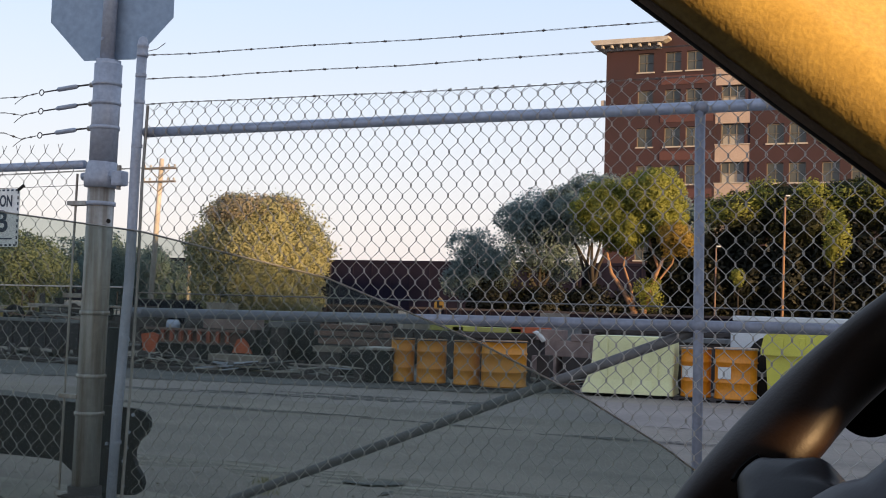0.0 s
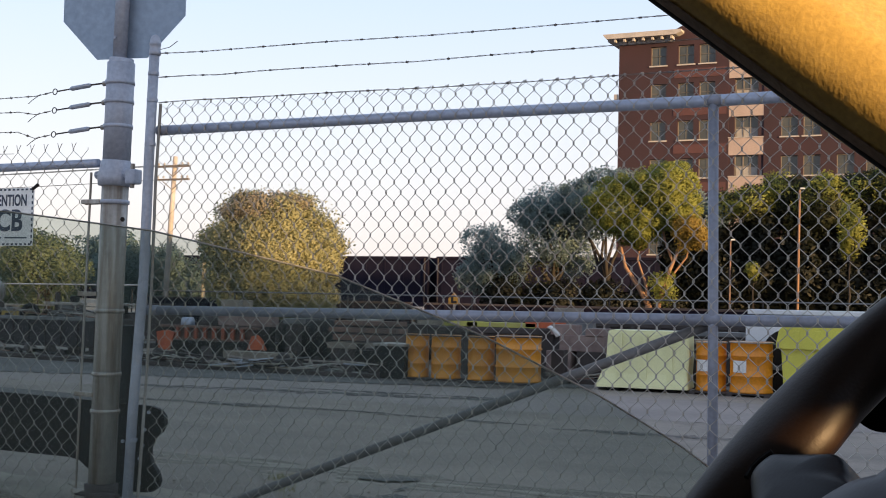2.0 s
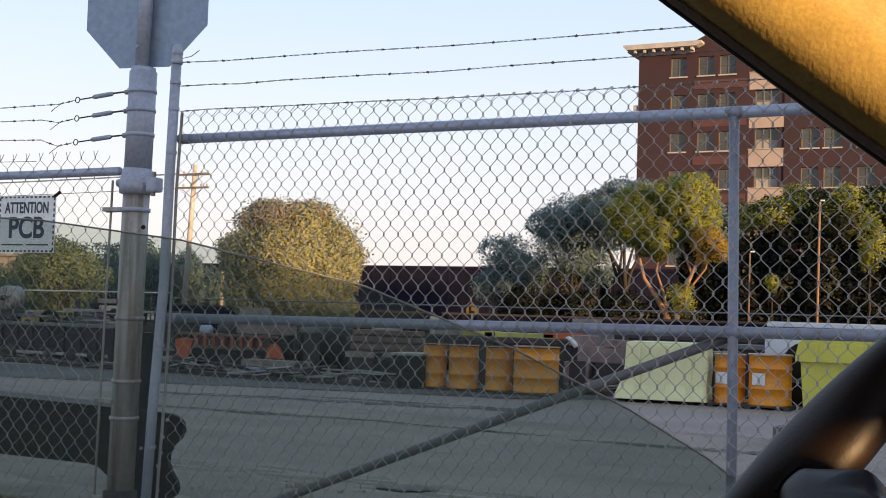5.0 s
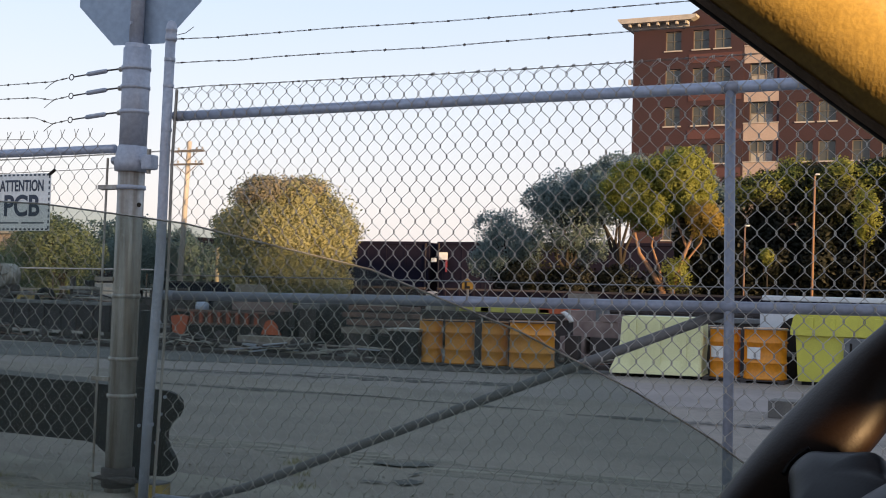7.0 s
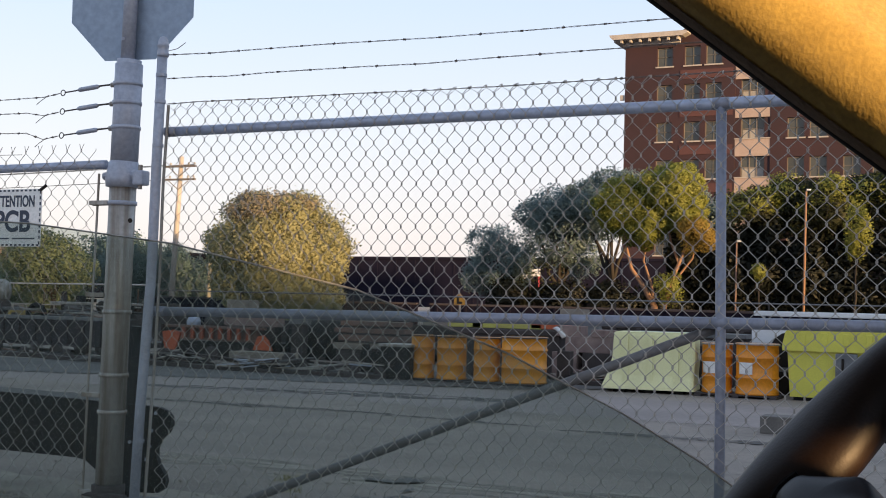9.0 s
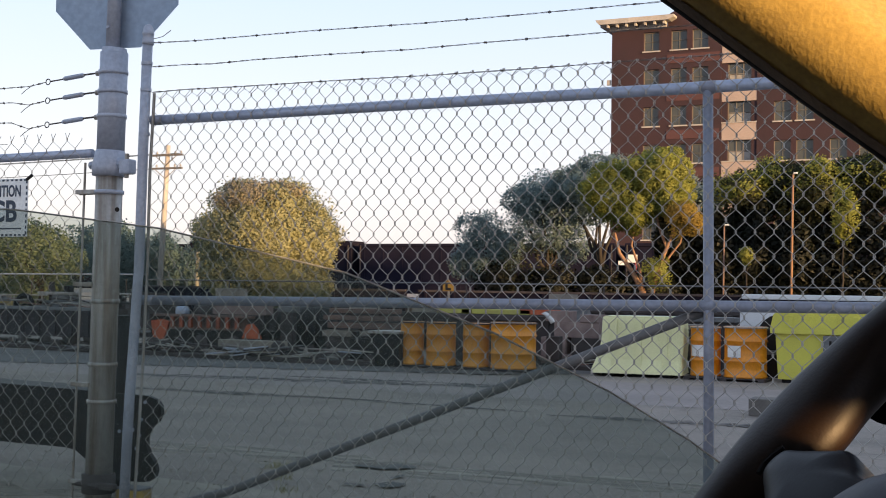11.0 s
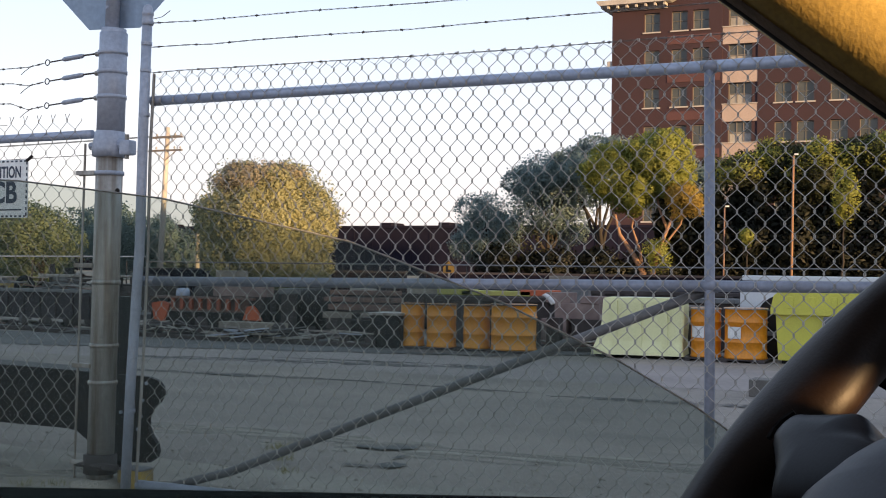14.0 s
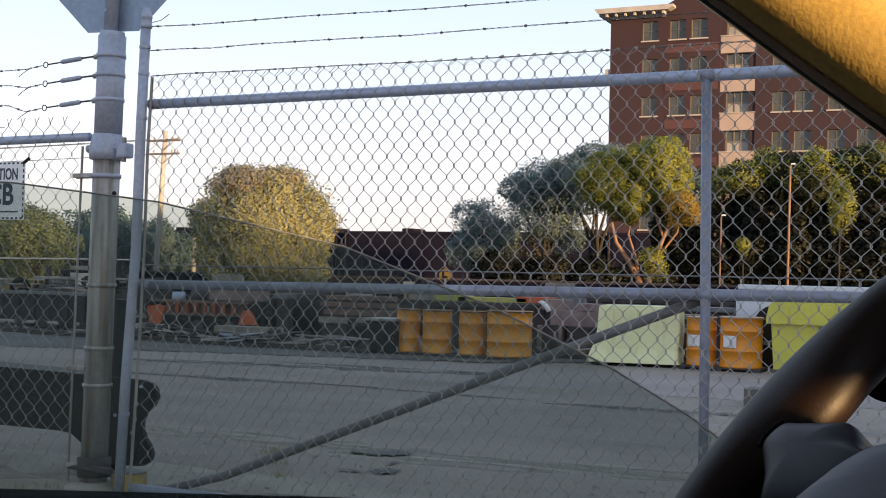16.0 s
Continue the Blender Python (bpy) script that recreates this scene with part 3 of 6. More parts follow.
def build_post():
    px, py = -4.466, 5.17
    post = empty("gate_post", (px, py, 0), "thick weathered galvanised gate post with bolted collars", "post")
    part("shaft", tube([(-0.035, 0.0, 0.0), (0, 0, 2.30)], 0.072, 24), GALV_OLD, post, smooth=True)
    part("sleeve", tube([(-0.006, 0, 1.90), (0.005, 0, 2.46)], 0.0745, 24), GALV, post, smooth=True)
    part("neck", tube([(0.003, 0, 2.44), (0.006, 0, 2.485)], [0.069, 0.066], 24), GALV, post, smooth=True)
    part("collar", lathe([(0.073, -0.075), (0.092, -0.07), (0.096, -0.03), (0.080, 0.06), (0.073, 0.07)], 24, at=(-0.008, 0, 1.86)), GALV, post, "flared galvanised hinge collar", smooth=True)
    for z in (2.352, 2.247, 2.112, 1.70, 1.11, 0.77, 0.57):
        x = -0.035 + 0.035 * z / 2.3
        part("band", lathe([(0.072, -0.012), (0.080, -0.010), (0.080, 0.010), (0.072, 0.012)], 24, at=(x, 0, z)), GALV if z > 1.6 else GALV_OLD, post, smooth=True)
        if z > 2:
            part("band_lug", tube([(x - 0.07, -0.01, z), (x - 0.105, -0.012, z)], 0.014, 8), GALV_OLD, post)
    part("hinge_bolt", tube([(0.06, -0.01, 1.855), (0.125, -0.03, 1.845)], [0.030, 0.030], 10), GALV, post)
    part("hinge_bolt", tube([(-0.09, 0, 1.855), (-0.14, 0, 1.85)], 0.022, 10), GALV, post)
    part("hinge_eye", box(0.115, -0.075, 1.79, 0.185, -0.01, 1.87, 0.012), GALV, post, "galvanised hinge eye block")
    part("hinge_pin", tube([(0.15, -0.05, 1.77), (0.15, -0.05, 1.90)], 0.012, 8), GALV_OLD, post)
    part("side_bracket", tube([(-0.06, -0.02, 1.70), (-0.17, -0.05, 1.695)], 0.012, 8), GALV_OLD, post)
    part("hole_plug", tube([(0.0560, -0.0115, 1.605), (0.0625, -0.0148, 1.605)], 0.013, 10), BLACK_STEEL, post, "dark drilled hole")
    # wrapped clamp and lower hinge near the foot
    part("lower_clamp", lathe([(0.072, -0.05), (0.088, -0.05), (0.090, 0.05), (0.072, 0.055)], 20, at=(-0.034, 0, 0.13)), DARK_STEEL, post, "dark dirty clamp round the post foot", smooth=True)
    part("clamp_bolt", tube([(-0.16, -0.05, 0.13), (0.06, -0.09, 0.13)], 0.016, 8), DARK_STEEL, post)
    part("lower_hinge", box(0.03, -0.10, 0.115, 0.15, -0.06, 0.15, 0.01), DARK_STEEL, post, "dark steel lower hinge strap")
    foot = lathe([(0.16, 0.0), (0.15, 0.03), (0.10, 0.05), (0.075, 0.055)], 18, at=(-0.035, 0, 0))
    part("footing", foot, DIRT, post, "rough concrete footing", smooth=True)
    return post


def build_stop_sign():
    sign = empty("octagonal_sign", (-4.475, 5.17, 2.475), "octagonal traffic sign seen from its bare metal back", "sign")
    part("sign_pipe", tube([(0, 0, -0.02), (0.02, 0, 0.75)], 0.038, 16), GALV, sign, "galvanised sign pipe", smooth=True)
    r = 0.38 / math.cos(math.pi / 8)
    outline = [(-0.012 + r * math.sin(math.pi / 8 + k * math.pi / 4), 0.40 + r * math.cos(math.pi / 8 + k * math.pi / 4)) for k in range(8)]
    plate = prism(outline, 0.045, 0.048)
    plate.transform(Matrix.Rotation(radians(9), 4, "Z"))
    part("sign_plate", plate, SIGN_BACK, sign, "bare aluminium back of the plate")
    for z in (0.12, 0.60):
        part("sign_bolt", tube([(-0.0, -0.046, z), (0.0, 0.05, z)], 0.009, 8), GALV, sign)
    return sign


def build_left_fence():
    f = empty("chain_link_fence", (-7.0, 5.15, 0), "galvanised chain-link fence panel with barbed wire strands", "fence")
    ox, oy = 7.0, 5.15

    def g(x, z, y=5.15):
        return (x + ox, y - oy, z)

    part("top_rail", tube([g(-9.2, 1.905), g(-5.237, 1.908), g(-4.58, 1.914)], 0.024, 12), GALV_TOP, f, smooth=True)
    part("tension_bar", tube([g(-4.60, 1.86, 5.12), g(-4.635, 0.05, 5.12)], 0.0065, 8), GALV_OLD, f, "thin dark vertical tension bar")
    for z in (1.70, 1.20, 0.66, 0.14):
        part("bar_clip", box(-4.65 + ox, -0.05, z - 0.012, -4.52 + ox, -0.03, z + 0.012, 0.003), GALV_OLD, f)
    chain_link("chain_link_mesh", f, -9.1916 + ox, -4.61 + ox, 0.04, 1.993, -0.03, cell=(0.1013, 0.116))
    part("line_post", tube([g(-9.2, 0), g(-9.2, 2.0)], 0.035, 12), GALV, f, smooth=True)
    for i, z in enumerate((2.352, 2.247, 2.112)):
        x = -4.575
        slack = 0.02 * i
        part("turnbuckle_eye", tube([g(x, z), g(x - 0.085, z - 0.004)], 0.005, 6), DARK_STEEL, f)
        part("turnbuckle", tube([g(x - 0.075, z - 0.004), g(x - 0.09, z - 0.006), g(x - 0.21, z - 0.016), g(x - 0.225, z - 0.018)], [0.007, 0.013, 0.013, 0.007], 10), GALV, f, "galvanised turnbuckle", smooth=True)
        part("turnbuckle_eye", tube([g(x - 0.22, z - 0.018), g(x - 0.32, z - 0.026)], 0.004, 6), DARK_STEEL, f)
        ring = [g(x - 0.335 + 0.016 * math.cos(a), z - 0.027 + 0.016 * math.sin(a)) for a in [k * math.pi / 6 for k in range(13)]]
        part("ring", tube(ring, 0.003, 5, caps=False), DARK_STEEL, f)
        barbed_wire("barbed_wire", [g(x - 0.35, z - 0.028), g(x - 0.47, z - 0.045), g(x - 0.6, z - 0.045 + slack), g(-6.5, z - 0.05 + 2 * slack), g(-9.2, z - 0.03)], f, "slack twisted barbed wire strand", 20 + i, 0.14)
        part("wire_tail", tube([g(x - 0.44, z - 0.035), g(x - 0.50, z - 0.065), g(x - 0.53, z - 0.085)], 0.002, 4), RUSTY_WIRE, f)
    part("loose_wire", tube([g(-9.2, 2.02), g(-6.3, 2.0), g(-5.2, 1.985)], 0.002, 4), RUSTY_WIRE, f)
    return f


def text_part(name, body, size, at, material, parent, squeeze=1.0, weight=0.0):
    c = bpy.data.curves.new(name, "FONT")
    c.body, c.size, c.align_x, c.align_y, c.extrude, c.offset = body, size, "CENTER", "CENTER", 0.0006, weight
    tmp = bpy.data.objects.new("tmp", c)
    me = bpy.data.meshes.new_from_object(tmp)
    bpy.data.objects.remove(tmp)
    me.transform(Matrix.Translation(at) @ Matrix.Rotation(radians(90), 4, "X") @ Matrix.Diagonal((squeeze, 1, 1, 1)))
    me.materials.append(material)
    ob = new(name, me)
    ob.parent = parent
    return ob


def build_notice():
    s = empty("warning_notice", (-5.197, 5.095, 1.621), "white rectangular notice reading ATTENTION PCB with dashed border", "sign")
    w, h = 0.215, 0.162
    part("plate", box(-w, -0.002, -h, w, 0.002, h, 0.001), SIGN_WHITE, s)
    for half, other, n, flat in ((w, h, 13, True), (h, w, 10, False)):
        dash = half * 2 / (2 * n - 1)
        for k in range(n):
            a = -half + 0.012 + k * (2 * half - 0.024 - dash) / (n - 1)
            for e in (-other + 0.009, other - 0.009):
                if flat:
                    part("border_dash", box(a, -0.0034, e - 0.005, a + dash, -0.0024, e + 0.005), SIGN_INK, s)
                else:
                    part("border_dash", box(e - 0.005, -0.0034, a, e + 0.005, -0.0024, a + dash), SIGN_INK, s)
    text_part("lettering", "ATTENTION", 0.088, (0, -0.0032, 0.090), SIGN_INK, s, 0.675, 0.0022)
    text_part("lettering", "PCB", 0.165, (0, -0.0032, -0.026), SIGN_INK, s, 0.93, 0.0045)
    part("small_print", box(-0.185, -0.0034, -0.121, -0.018, -0.0024, -0.113), SIGN_INK, s)
    part("small_print", box(0.006, -0.0034, -0.121, 0.173, -0.0024, -0.113), SIGN_INK, s)
    for x in (-w, w):
        part("corner_tie", tube([(x - 0.01, -0.005, h - 0.01), (x + 0.02 * (1 if x > 0 else -1), 0.01, h + 0.02)], 0.009, 6), BLACK_STEEL, s, "black cable tie")
    return s


def build_operator():
    """A black steel body low behind the post, with a mast and a lobed bolted end plate."""
    o = empty("gate_operator", (-5.48, 5.55, 0), "low black steel gate operator with lobed bolted end plate", "gate operator")
    body = [(-2.3, 0.25), (0.42, 0.245), (0.50, 0.235), (0.57, 0.19), (0.66, 0.17), (0.66, 0.58), (0.50, 0.585), (-2.3, 0.63)]
    part("body", prism(body, -0.03, 0.22), BLACK_STEEL, o)
    part("mast", tube([(0.72, 0.10, 0.0), (0.745, 0.10, 1.02)], 0.060, 12), BLACK_STEEL, o, smooth=True)
    lobes = [(0.66, 0.08), (0.93, 0.08), (1.0, 0.085), (1.05, 0.115), (1.065, 0.155), (1.05, 0.20), (1.01, 0.245), (0.99, 0.29), (0.99, 0.34), (1.015, 0.39), (1.065, 0.43), (1.09, 0.475), (1.085, 0.52), (1.05, 0.555), (0.99, 0.57), (0.92, 0.573), (0.66, 0.575)]
    part("end_plate", prism(lobes, 0.0, 0.03), BLACK_STEEL, o, "lobed black end plate")
    for x, z in ((0.925, 0.27), (0.93, 0.13), (0.80, 0.36), (0.98, 0.535), (0.955, 0.435), (0.945, 0.345)):
        part("bolt", tube([(x, -0.012, z), (x, 0.005, z)], 0.010, 6), GALV, o, "pale bolt head")
    for x in (-2.0, -1.2):
        part("foot", box(x - 0.1, 0.0, 0.0, x + 0.1, 0.18, 0.26, 0.01), BLACK_STEEL, o)
    return o


def build_stub():
    s = empty("yellow_block", (-4.31, 5.22, 0), "low worn yellow-painted block at the gate foot", "block")
    part("body", box(-0.075, -0.05, 0.0, 0.085, 0.06, 0.11, 0.01), WORN_YELLOW, s)
    part("cap", box(-0.08, -0.055, 0.108, 0.09, 0.065, 0.118, 0.004), GALV_DULL, s, "dull steel cap")


build_gate()
build_stub()
build_post()
build_stop_sign()
build_left_fence()
build_notice()
build_operator()


def grass_tuft(x, y, seed, n=30, h=0.06):
    rnd = random.Random(seed)
    verts, faces = [], []
    for _ in range(n):
        a, r = rnd.uniform(0, 6.28), rnd.uniform(0, 0.09)
        bx, by = x + r * math.cos(a), y + r * math.sin(a)
        d, hh = rnd.uniform(-0.05, 0.05), h * rnd.uniform(0.4, 1)
        i = len(verts)
        verts += [(bx - 0.003, by, gz(by)), (bx + 0.003, by, gz(by)), (bx + d, by + rnd.uniform(-0.04, 0.04), hh)]
        faces.append((i, i + 1, i + 2))
    return sheet("grass", verts, faces, LEAF_DRY)


for k, (x, y) in enumerate(((-4.9, 5.0), (-4.75, 5.1), (-5.3, 5.1), (-4.5, 6.9), (-4.42, 6.85), (-4.2, 6.5), (-3.9, 6.1), (-5.6, 5.4))):
    tagged(grass_tuft(x, y, k), "dry yellow grass at the fence foot", "grass", kind="stuff")


def build_grit():
    """Small stones and crumbs of asphalt strewn along the fence foot."""
    rng = random.Random(17)
    verts, faces = [], []
    for _ in range(1500):
        x, y = rng.uniform(-7.2, -0.5), 4.9 + 2.6 * rng.random() ** 1.7
        r = 0.004 + 0.016 * rng.random() ** 3
        base = len(verts)
        for dx, dy, dz in ((-1, -0.2, 0.1), (0.3, -1, 0.2), (1, 0.1, 0.0), (-0.1, 0.9, 0.1), (0, 0, 1.1), (0, 0, -0.4)):
            verts.append((x + r * dx * rng.uniform(0.7, 1.3), y + r * dy * rng.uniform(0.7, 1.3), gz(y) + 0.003 + 0.6 * r * (dz + 0.3)))
        faces += [(base + a, base + b, base + 4) for a, b in ((0, 1), (1, 2), (2, 3), (3, 0))] + [(base + b, base + a, base + 5) for a, b in ((0, 1), (1, 2), (2, 3), (3, 0))]
    tagged(sheet("gravel", verts, faces, DIRT), "loose pale grit along the fence foot", "gravel", kind="stuff")


build_grit()


# ---- yard things ----
YZ = gz(30)


def build_pallet(x, y, w, d, label="low dark steel pallet under drums"):
    p = empty("pallet", (x, y, YZ), label, "pallet", "pallets")
    for k in range(3):
        part("runner", box(-w / 2 + k * (w - 0.1) / 2, -d / 2, 0.0, -w / 2 + k * (w - 0.1) / 2 + 0.1, d / 2, 0.035), DARK_STEEL, p)
    for k in range(5):
        y0 = -d / 2 + k * (d - 0.12) / 4
        part("deck_board", box(-w / 2, y0, 0.035, w / 2, y0 + 0.12, 0.055), DARK_STEEL, p)


def build_drum(x, y, r, h, material, label, with_label=False, group="drums in the yard"):
    d = empty("drum", (x, y, YZ + 0.055), label, "drum", group)
    prof = [(r * 0.97, 0.0), (r, 0.012), (r, 0.03), (r * 0.965, 0.04)]
    for z in (0.33, 0.72):
        prof += [(r * 0.965, h * z - 0.022), (r * 1.012, h * z - 0.007), (r * 1.012, h * z + 0.007), (r * 0.965, h * z + 0.022)]
    prof += [(r * 0.965, h - 0.035), (r * 1.0, h - 0.03), (r * 1.0, h - 0.004), (r * 0.965, h), (r * 0.955, h - 0.015)]
    part("body", lathe(prof, 32), material, d, smooth=True)
    part("closing_ring", lathe([(r * 0.985, h - 0.03), (r * 1.025, h - 0.025), (r * 1.025, h - 0.008), (r * 0.985, h - 0.003)], 32), GALV_OLD if with_label else DARK_STEEL, d)
    part("bung", lathe([(0.035, 0), (0.035, 0.012), (0.02, 0.014)], 10, at=(r * 0.5, 0, h - 0.015)), DARK_STEEL, d)
    if with_label:
        ang = radians(-90 - 22)
        bm = bmesh.new()
        n, span, z0, z1 = 6, 0.26 / r, 0.40 * h, 0.63 * h
        grid = [[bm.verts.new((1.006 * r * math.cos(ang + span * (k / n - 0.5)), 1.006 * r * math.sin(ang + span * (k / n - 0.5)), z)) for k in range(n + 1)] for z in (z0, z1)]
        for k in range(n):
            bm.faces.new((grid[0][k], grid[0][k + 1], grid[1][k + 1], grid[1][k]))
        part("paper_label", bm, LABEL, d, "blank white paper label")
    return d


build_pallet(-10.0, 20.45, 1.15, 0.7)
build_pallet(-8.58, 20.48, 1.42, 0.9)
build_drum(-10.32, 20.42, 0.228, 0.80, DRUM, "ochre yellow steel drum with rolled hoops on a pallet")
build_drum(-9.735, 20.45, 0.283, 0.80, DRUM, "ochre yellow steel drum with rolled hoops on a pallet")
build_drum(-9.03, 20.47, 0.252, 0.80, DRUM, "ochre yellow steel drum with dulled paint on a pallet")
build_drum(-8.30, 20.48, 0.422, 0.83, DRUM, "wide ochre yellow overpack drum on a pallet")
build_pallet(-4.50, 20.84, 1.35, 0.8)
build_drum(-4.895, 20.85, 0.262, 0.84, DRUM_NEW, "orange-yellow steel drum with white label", True)
build_drum(-4.21, 20.82, 0.362, 0.86, DRUM_NEW, "wide orange-yellow steel drum with white label", True)


def build_tote():
    """A pale box of moulded plastic with flared foot and upright ribs."""
    t = empty("plastic_containment_box", (-6.05, 20.85, YZ), "pale yellow moulded plastic spill containment box", "container")
    rot = pose(0, 0, 0, 0, 0, 8)
    bm = bmesh.new()
    levels = [(0.80, 0.50, 0.06), (0.79, 0.49, 0.12), (0.745, 0.45, 0.30), (0.715, 0.43, 0.60), (0.70, 0.42, 0.98), (0.69, 0.41, 1.03)]
    rings = []
    for a, b, z in levels:
        pts, lean = [], 0.09 * min(1, max(0, (z - 0.12) / 0.5))
        for sx, sy, r0 in ((1, 1, 0), (-1, 1, 90), (-1, -1, 180), (1, -1, 270)):
            for k in range(4):
                an = radians(r0 + 30 * k)
                pts.append(bm.verts.new(rot @ Vector((lean + sx * (a - 0.07) + 0.07 * math.cos(an), sy * (b - 0.07) + 0.07 * math.sin(an), z))))
        rings.append(pts)
    for p, q in zip(rings, rings[1:]):
        for k in range(16):
            bm.faces.new((p[k], p[(k + 1) % 16], q[(k + 1) % 16], q[k]))
    bm.faces.new(rings[0][::-1])
    bm.faces.new(rings[-1])
    part("body", bm, POLY, t, smooth=False)
    for x in (-0.38, 0.04, 0.48):
        rib = prism([(x - 0.05, 0.14), (x + 0.05, 0.14), (x + 0.035, 1.0), (x - 0.035, 1.0)], -0.475, -0.40)
        rib.transform(rot)
        part("rib", rib, POLY, t)
    for x in (-0.5, 0.0, 0.5):
        ft = box(x - 0.1, -0.4, 0.0, x + 0.1, 0.4, 0.06)
        ft.transform(rot)
        part("foot", ft, RUBBER, t)
    lip = box(-0.57, -0.40, 1.03, 0.75, 0.40, 1.045, 0.006)
    lip.transform(rot)
    part("rim", lip, POLY, t)


def build_bin():
    t = empty("lidded_plastic_bin", (-2.75, 21.25, YZ), "bright yellow lidded plastic spill bin with grey latch", "container")
    bm = prism([(-0.90, 0.06), (0.90, 0.06), (0.95, 0.86), (-0.95, 0.86)], -0.55, 0.55)
    part("body", bm, POLY_BRIGHT, t)
    lid = [(-1.02, 0.82), (1.02, 0.82), (1.02, 0.92), (0.97, 1.13), (0.9, 1.19), (-0.9, 1.19), (-0.97, 1.13), (-1.02, 0.92)]
    part("lid", prism(lid, -0.63, 0.60), POLY_BRIGHT, t)
    for x in (-0.7, -0.35, 0.0, 0.35, 0.7):
        part("lid_rib", box(x - 0.05, -0.645, 0.92, x + 0.05, -0.55, 1.12, 0.01), POLY_BRIGHT, t)
    part("latch", box(-0.17, -0.66, 0.40, 0.17, -0.56, 0.80, 0.02), GREY_PLASTIC, t, "grey plastic latch panel")
    part("latch_handle", tube([(-0.05, -0.69, 0.48), (-0.05, -0.69, 0.72)], 0.02, 8), BLACK_STEEL, t)
    for x in (-0.7, 0.7):
        part("foot", box(x - 0.15, -0.5, 0.0, x + 0.15, 0.5, 0.06), RUBBER, t)


def build_service_body():
    """A long white vehicle body behind the bins."""
    v = empty("white_service_truck", (-2.6, 25.0, YZ), "white service truck body parked behind the bins", "truck")
    part("side_box", box(-2.4, -0.9, 0.55, 2.6, 0.9, 1.30, 0.05), WHITE_PAINT, v)
    part("top_rack", box(-2.35, -0.95, 1.36, 2.7, -0.55, 1.46, 0.02), WHITE_PAINT, v)
    for x in (-2.2, -0.6, 1.0, 2.5):
        part("rack_post", box(x, -0.85, 1.28, x + 0.05, -0.8, 1.38), WHITE_PAINT, v)
    for x in (-1.6, 1.6):
        part("wheel", tube([(x, -0.95, 0.38), (x, -0.65, 0.38)], 0.38, 20), RUBBER, v, smooth=True)
        part("wheel", tube([(x, 0.65, 0.38), (x, 0.95, 0.38)], 0.38, 20), RUBBER, v, smooth=True)
        part("wheel_arch", tube([(x, -0.93, 0.62), (x, -0.88, 0.62)], 0.46, 20), BLACK_STEEL, v)
    part("chassis", box(-2.3, -0.5, 0.35, 2.5, 0.5, 0.56), DARK_STEEL, v)
    part("cab_box", box(1.6, -0.8, 1.46, 2.5, 0.6, 1.75, 0.06), BLUE_PAINT, v, "dark blue toolbox on top")


def build_orange_frame():
    """Orange slatted frame between two end plates, on a dark base."""
    m = empty("orange_machine_frame", (-16.95, 23.0, YZ), "weathered orange slatted machine frame on dark skids", "machinery")
    part("end_plate", prism([(-1.22, 0.22), (-0.93, 0.22), (-0.78, 0.62), (-0.98, 0.68), (-1.30, 0.63)], -0.35, -0.28), ORANGE, m)
    part("end_plate", prism([(1.24, 0.30), (1.74, 0.30), (1.62, 0.52), (1.50, 0.63), (1.36, 0.60)], -0.35, -0.28), ORANGE, m)
    part("top_beam", box(-1.25, -0.34, 0.74, 1.5, -0.2, 0.80, 0.01), RUST, m)
    part("back_panel", box(-0.8, -0.2, 0.50, 1.3, -0.17, 0.74), RUST, m)
    for k in range(8):
        x = -0.74 + 0.255 * k
        part("slat", box(x, -0.36, 0.50, x + 0.085, -0.28, 0.755, 0.01), ORANGE_DULL, m)
    part("lower_beam", box(-0.8, -0.33, 0.46, 1.35, -0.25, 0.51, 0.01), RUST, m)
    part("base", box(-1.35, -0.3, 0.12, 1.7, 0.6, 0.45, 0.02), BLACK_STEEL, m)
    for x in (-1.1, 0.1, 1.0):
        part("roller", tube([(x, -0.34, 0.18), (x, 0.5, 0.18)], 0.17, 14), DARK_STEEL, m, smooth=True)
    part("drum_end", tube([(-0.72, -0.1, 0.84), (-0.62, 0.1, 0.84)], 0.14, 18), GALV_TOP, m, "dirty white round tank end", smooth=True)
    part("drum_end", tube([(-0.4, 0.2, 0.86), (0.0, 0.2, 0.86)], 0.17, 18), DARK_STEEL, m, smooth=True)


def build_gondola(x0, x1, y, z1, name, label, stakes, material):
    g = empty(name, ((x0 + x1) / 2, y, YZ), label, "rail equipment")
    h = (x1 - x0) / 2
    top = z1 - YZ
    part("side", box(-h, -0.06, 0.22, h, 0.06, top, 0.01), material, g)
    part("deck", box(-h, 0.0, 0.20, h, 2.2, 0.32), DARK_STEEL, g)
    part("top_chord", box(-h, -0.10, top - 0.05, h, 0.08, top + 0.03, 0.01), GREY_PLASTIC if stakes == 14 else (WAGON_DARK if stakes > 20 else DARK_STEEL), g)
    for k in range(stakes):
        x = -h + (k + 0.5) * 2 * h / stakes
        part("stake", box(x - 0.05, -0.12, 0.22, x + 0.05, -0.05, top - 0.04, 0.008), material, g)
    for x in (-h * 0.8, -h * 0.62, h * 0.62, h * 0.8):
        part("wheel", tube([(x, -0.05, 0.2), (x, 0.12, 0.2)], 0.2, 16), DARK_STEEL, g, smooth=True)


def build_stack(name, x, y, items, label, category):
    """Beams lying in layers: (length, height, depth, dx, dz, material)."""
    s = empty(name, (x, y, YZ), label, category)
    for length, h, d, dx, dz, m in items:
        part("beam", box(dx - length / 2, -d / 2, dz, dx + length / 2, d / 2, dz + h, 0.012), m, s)


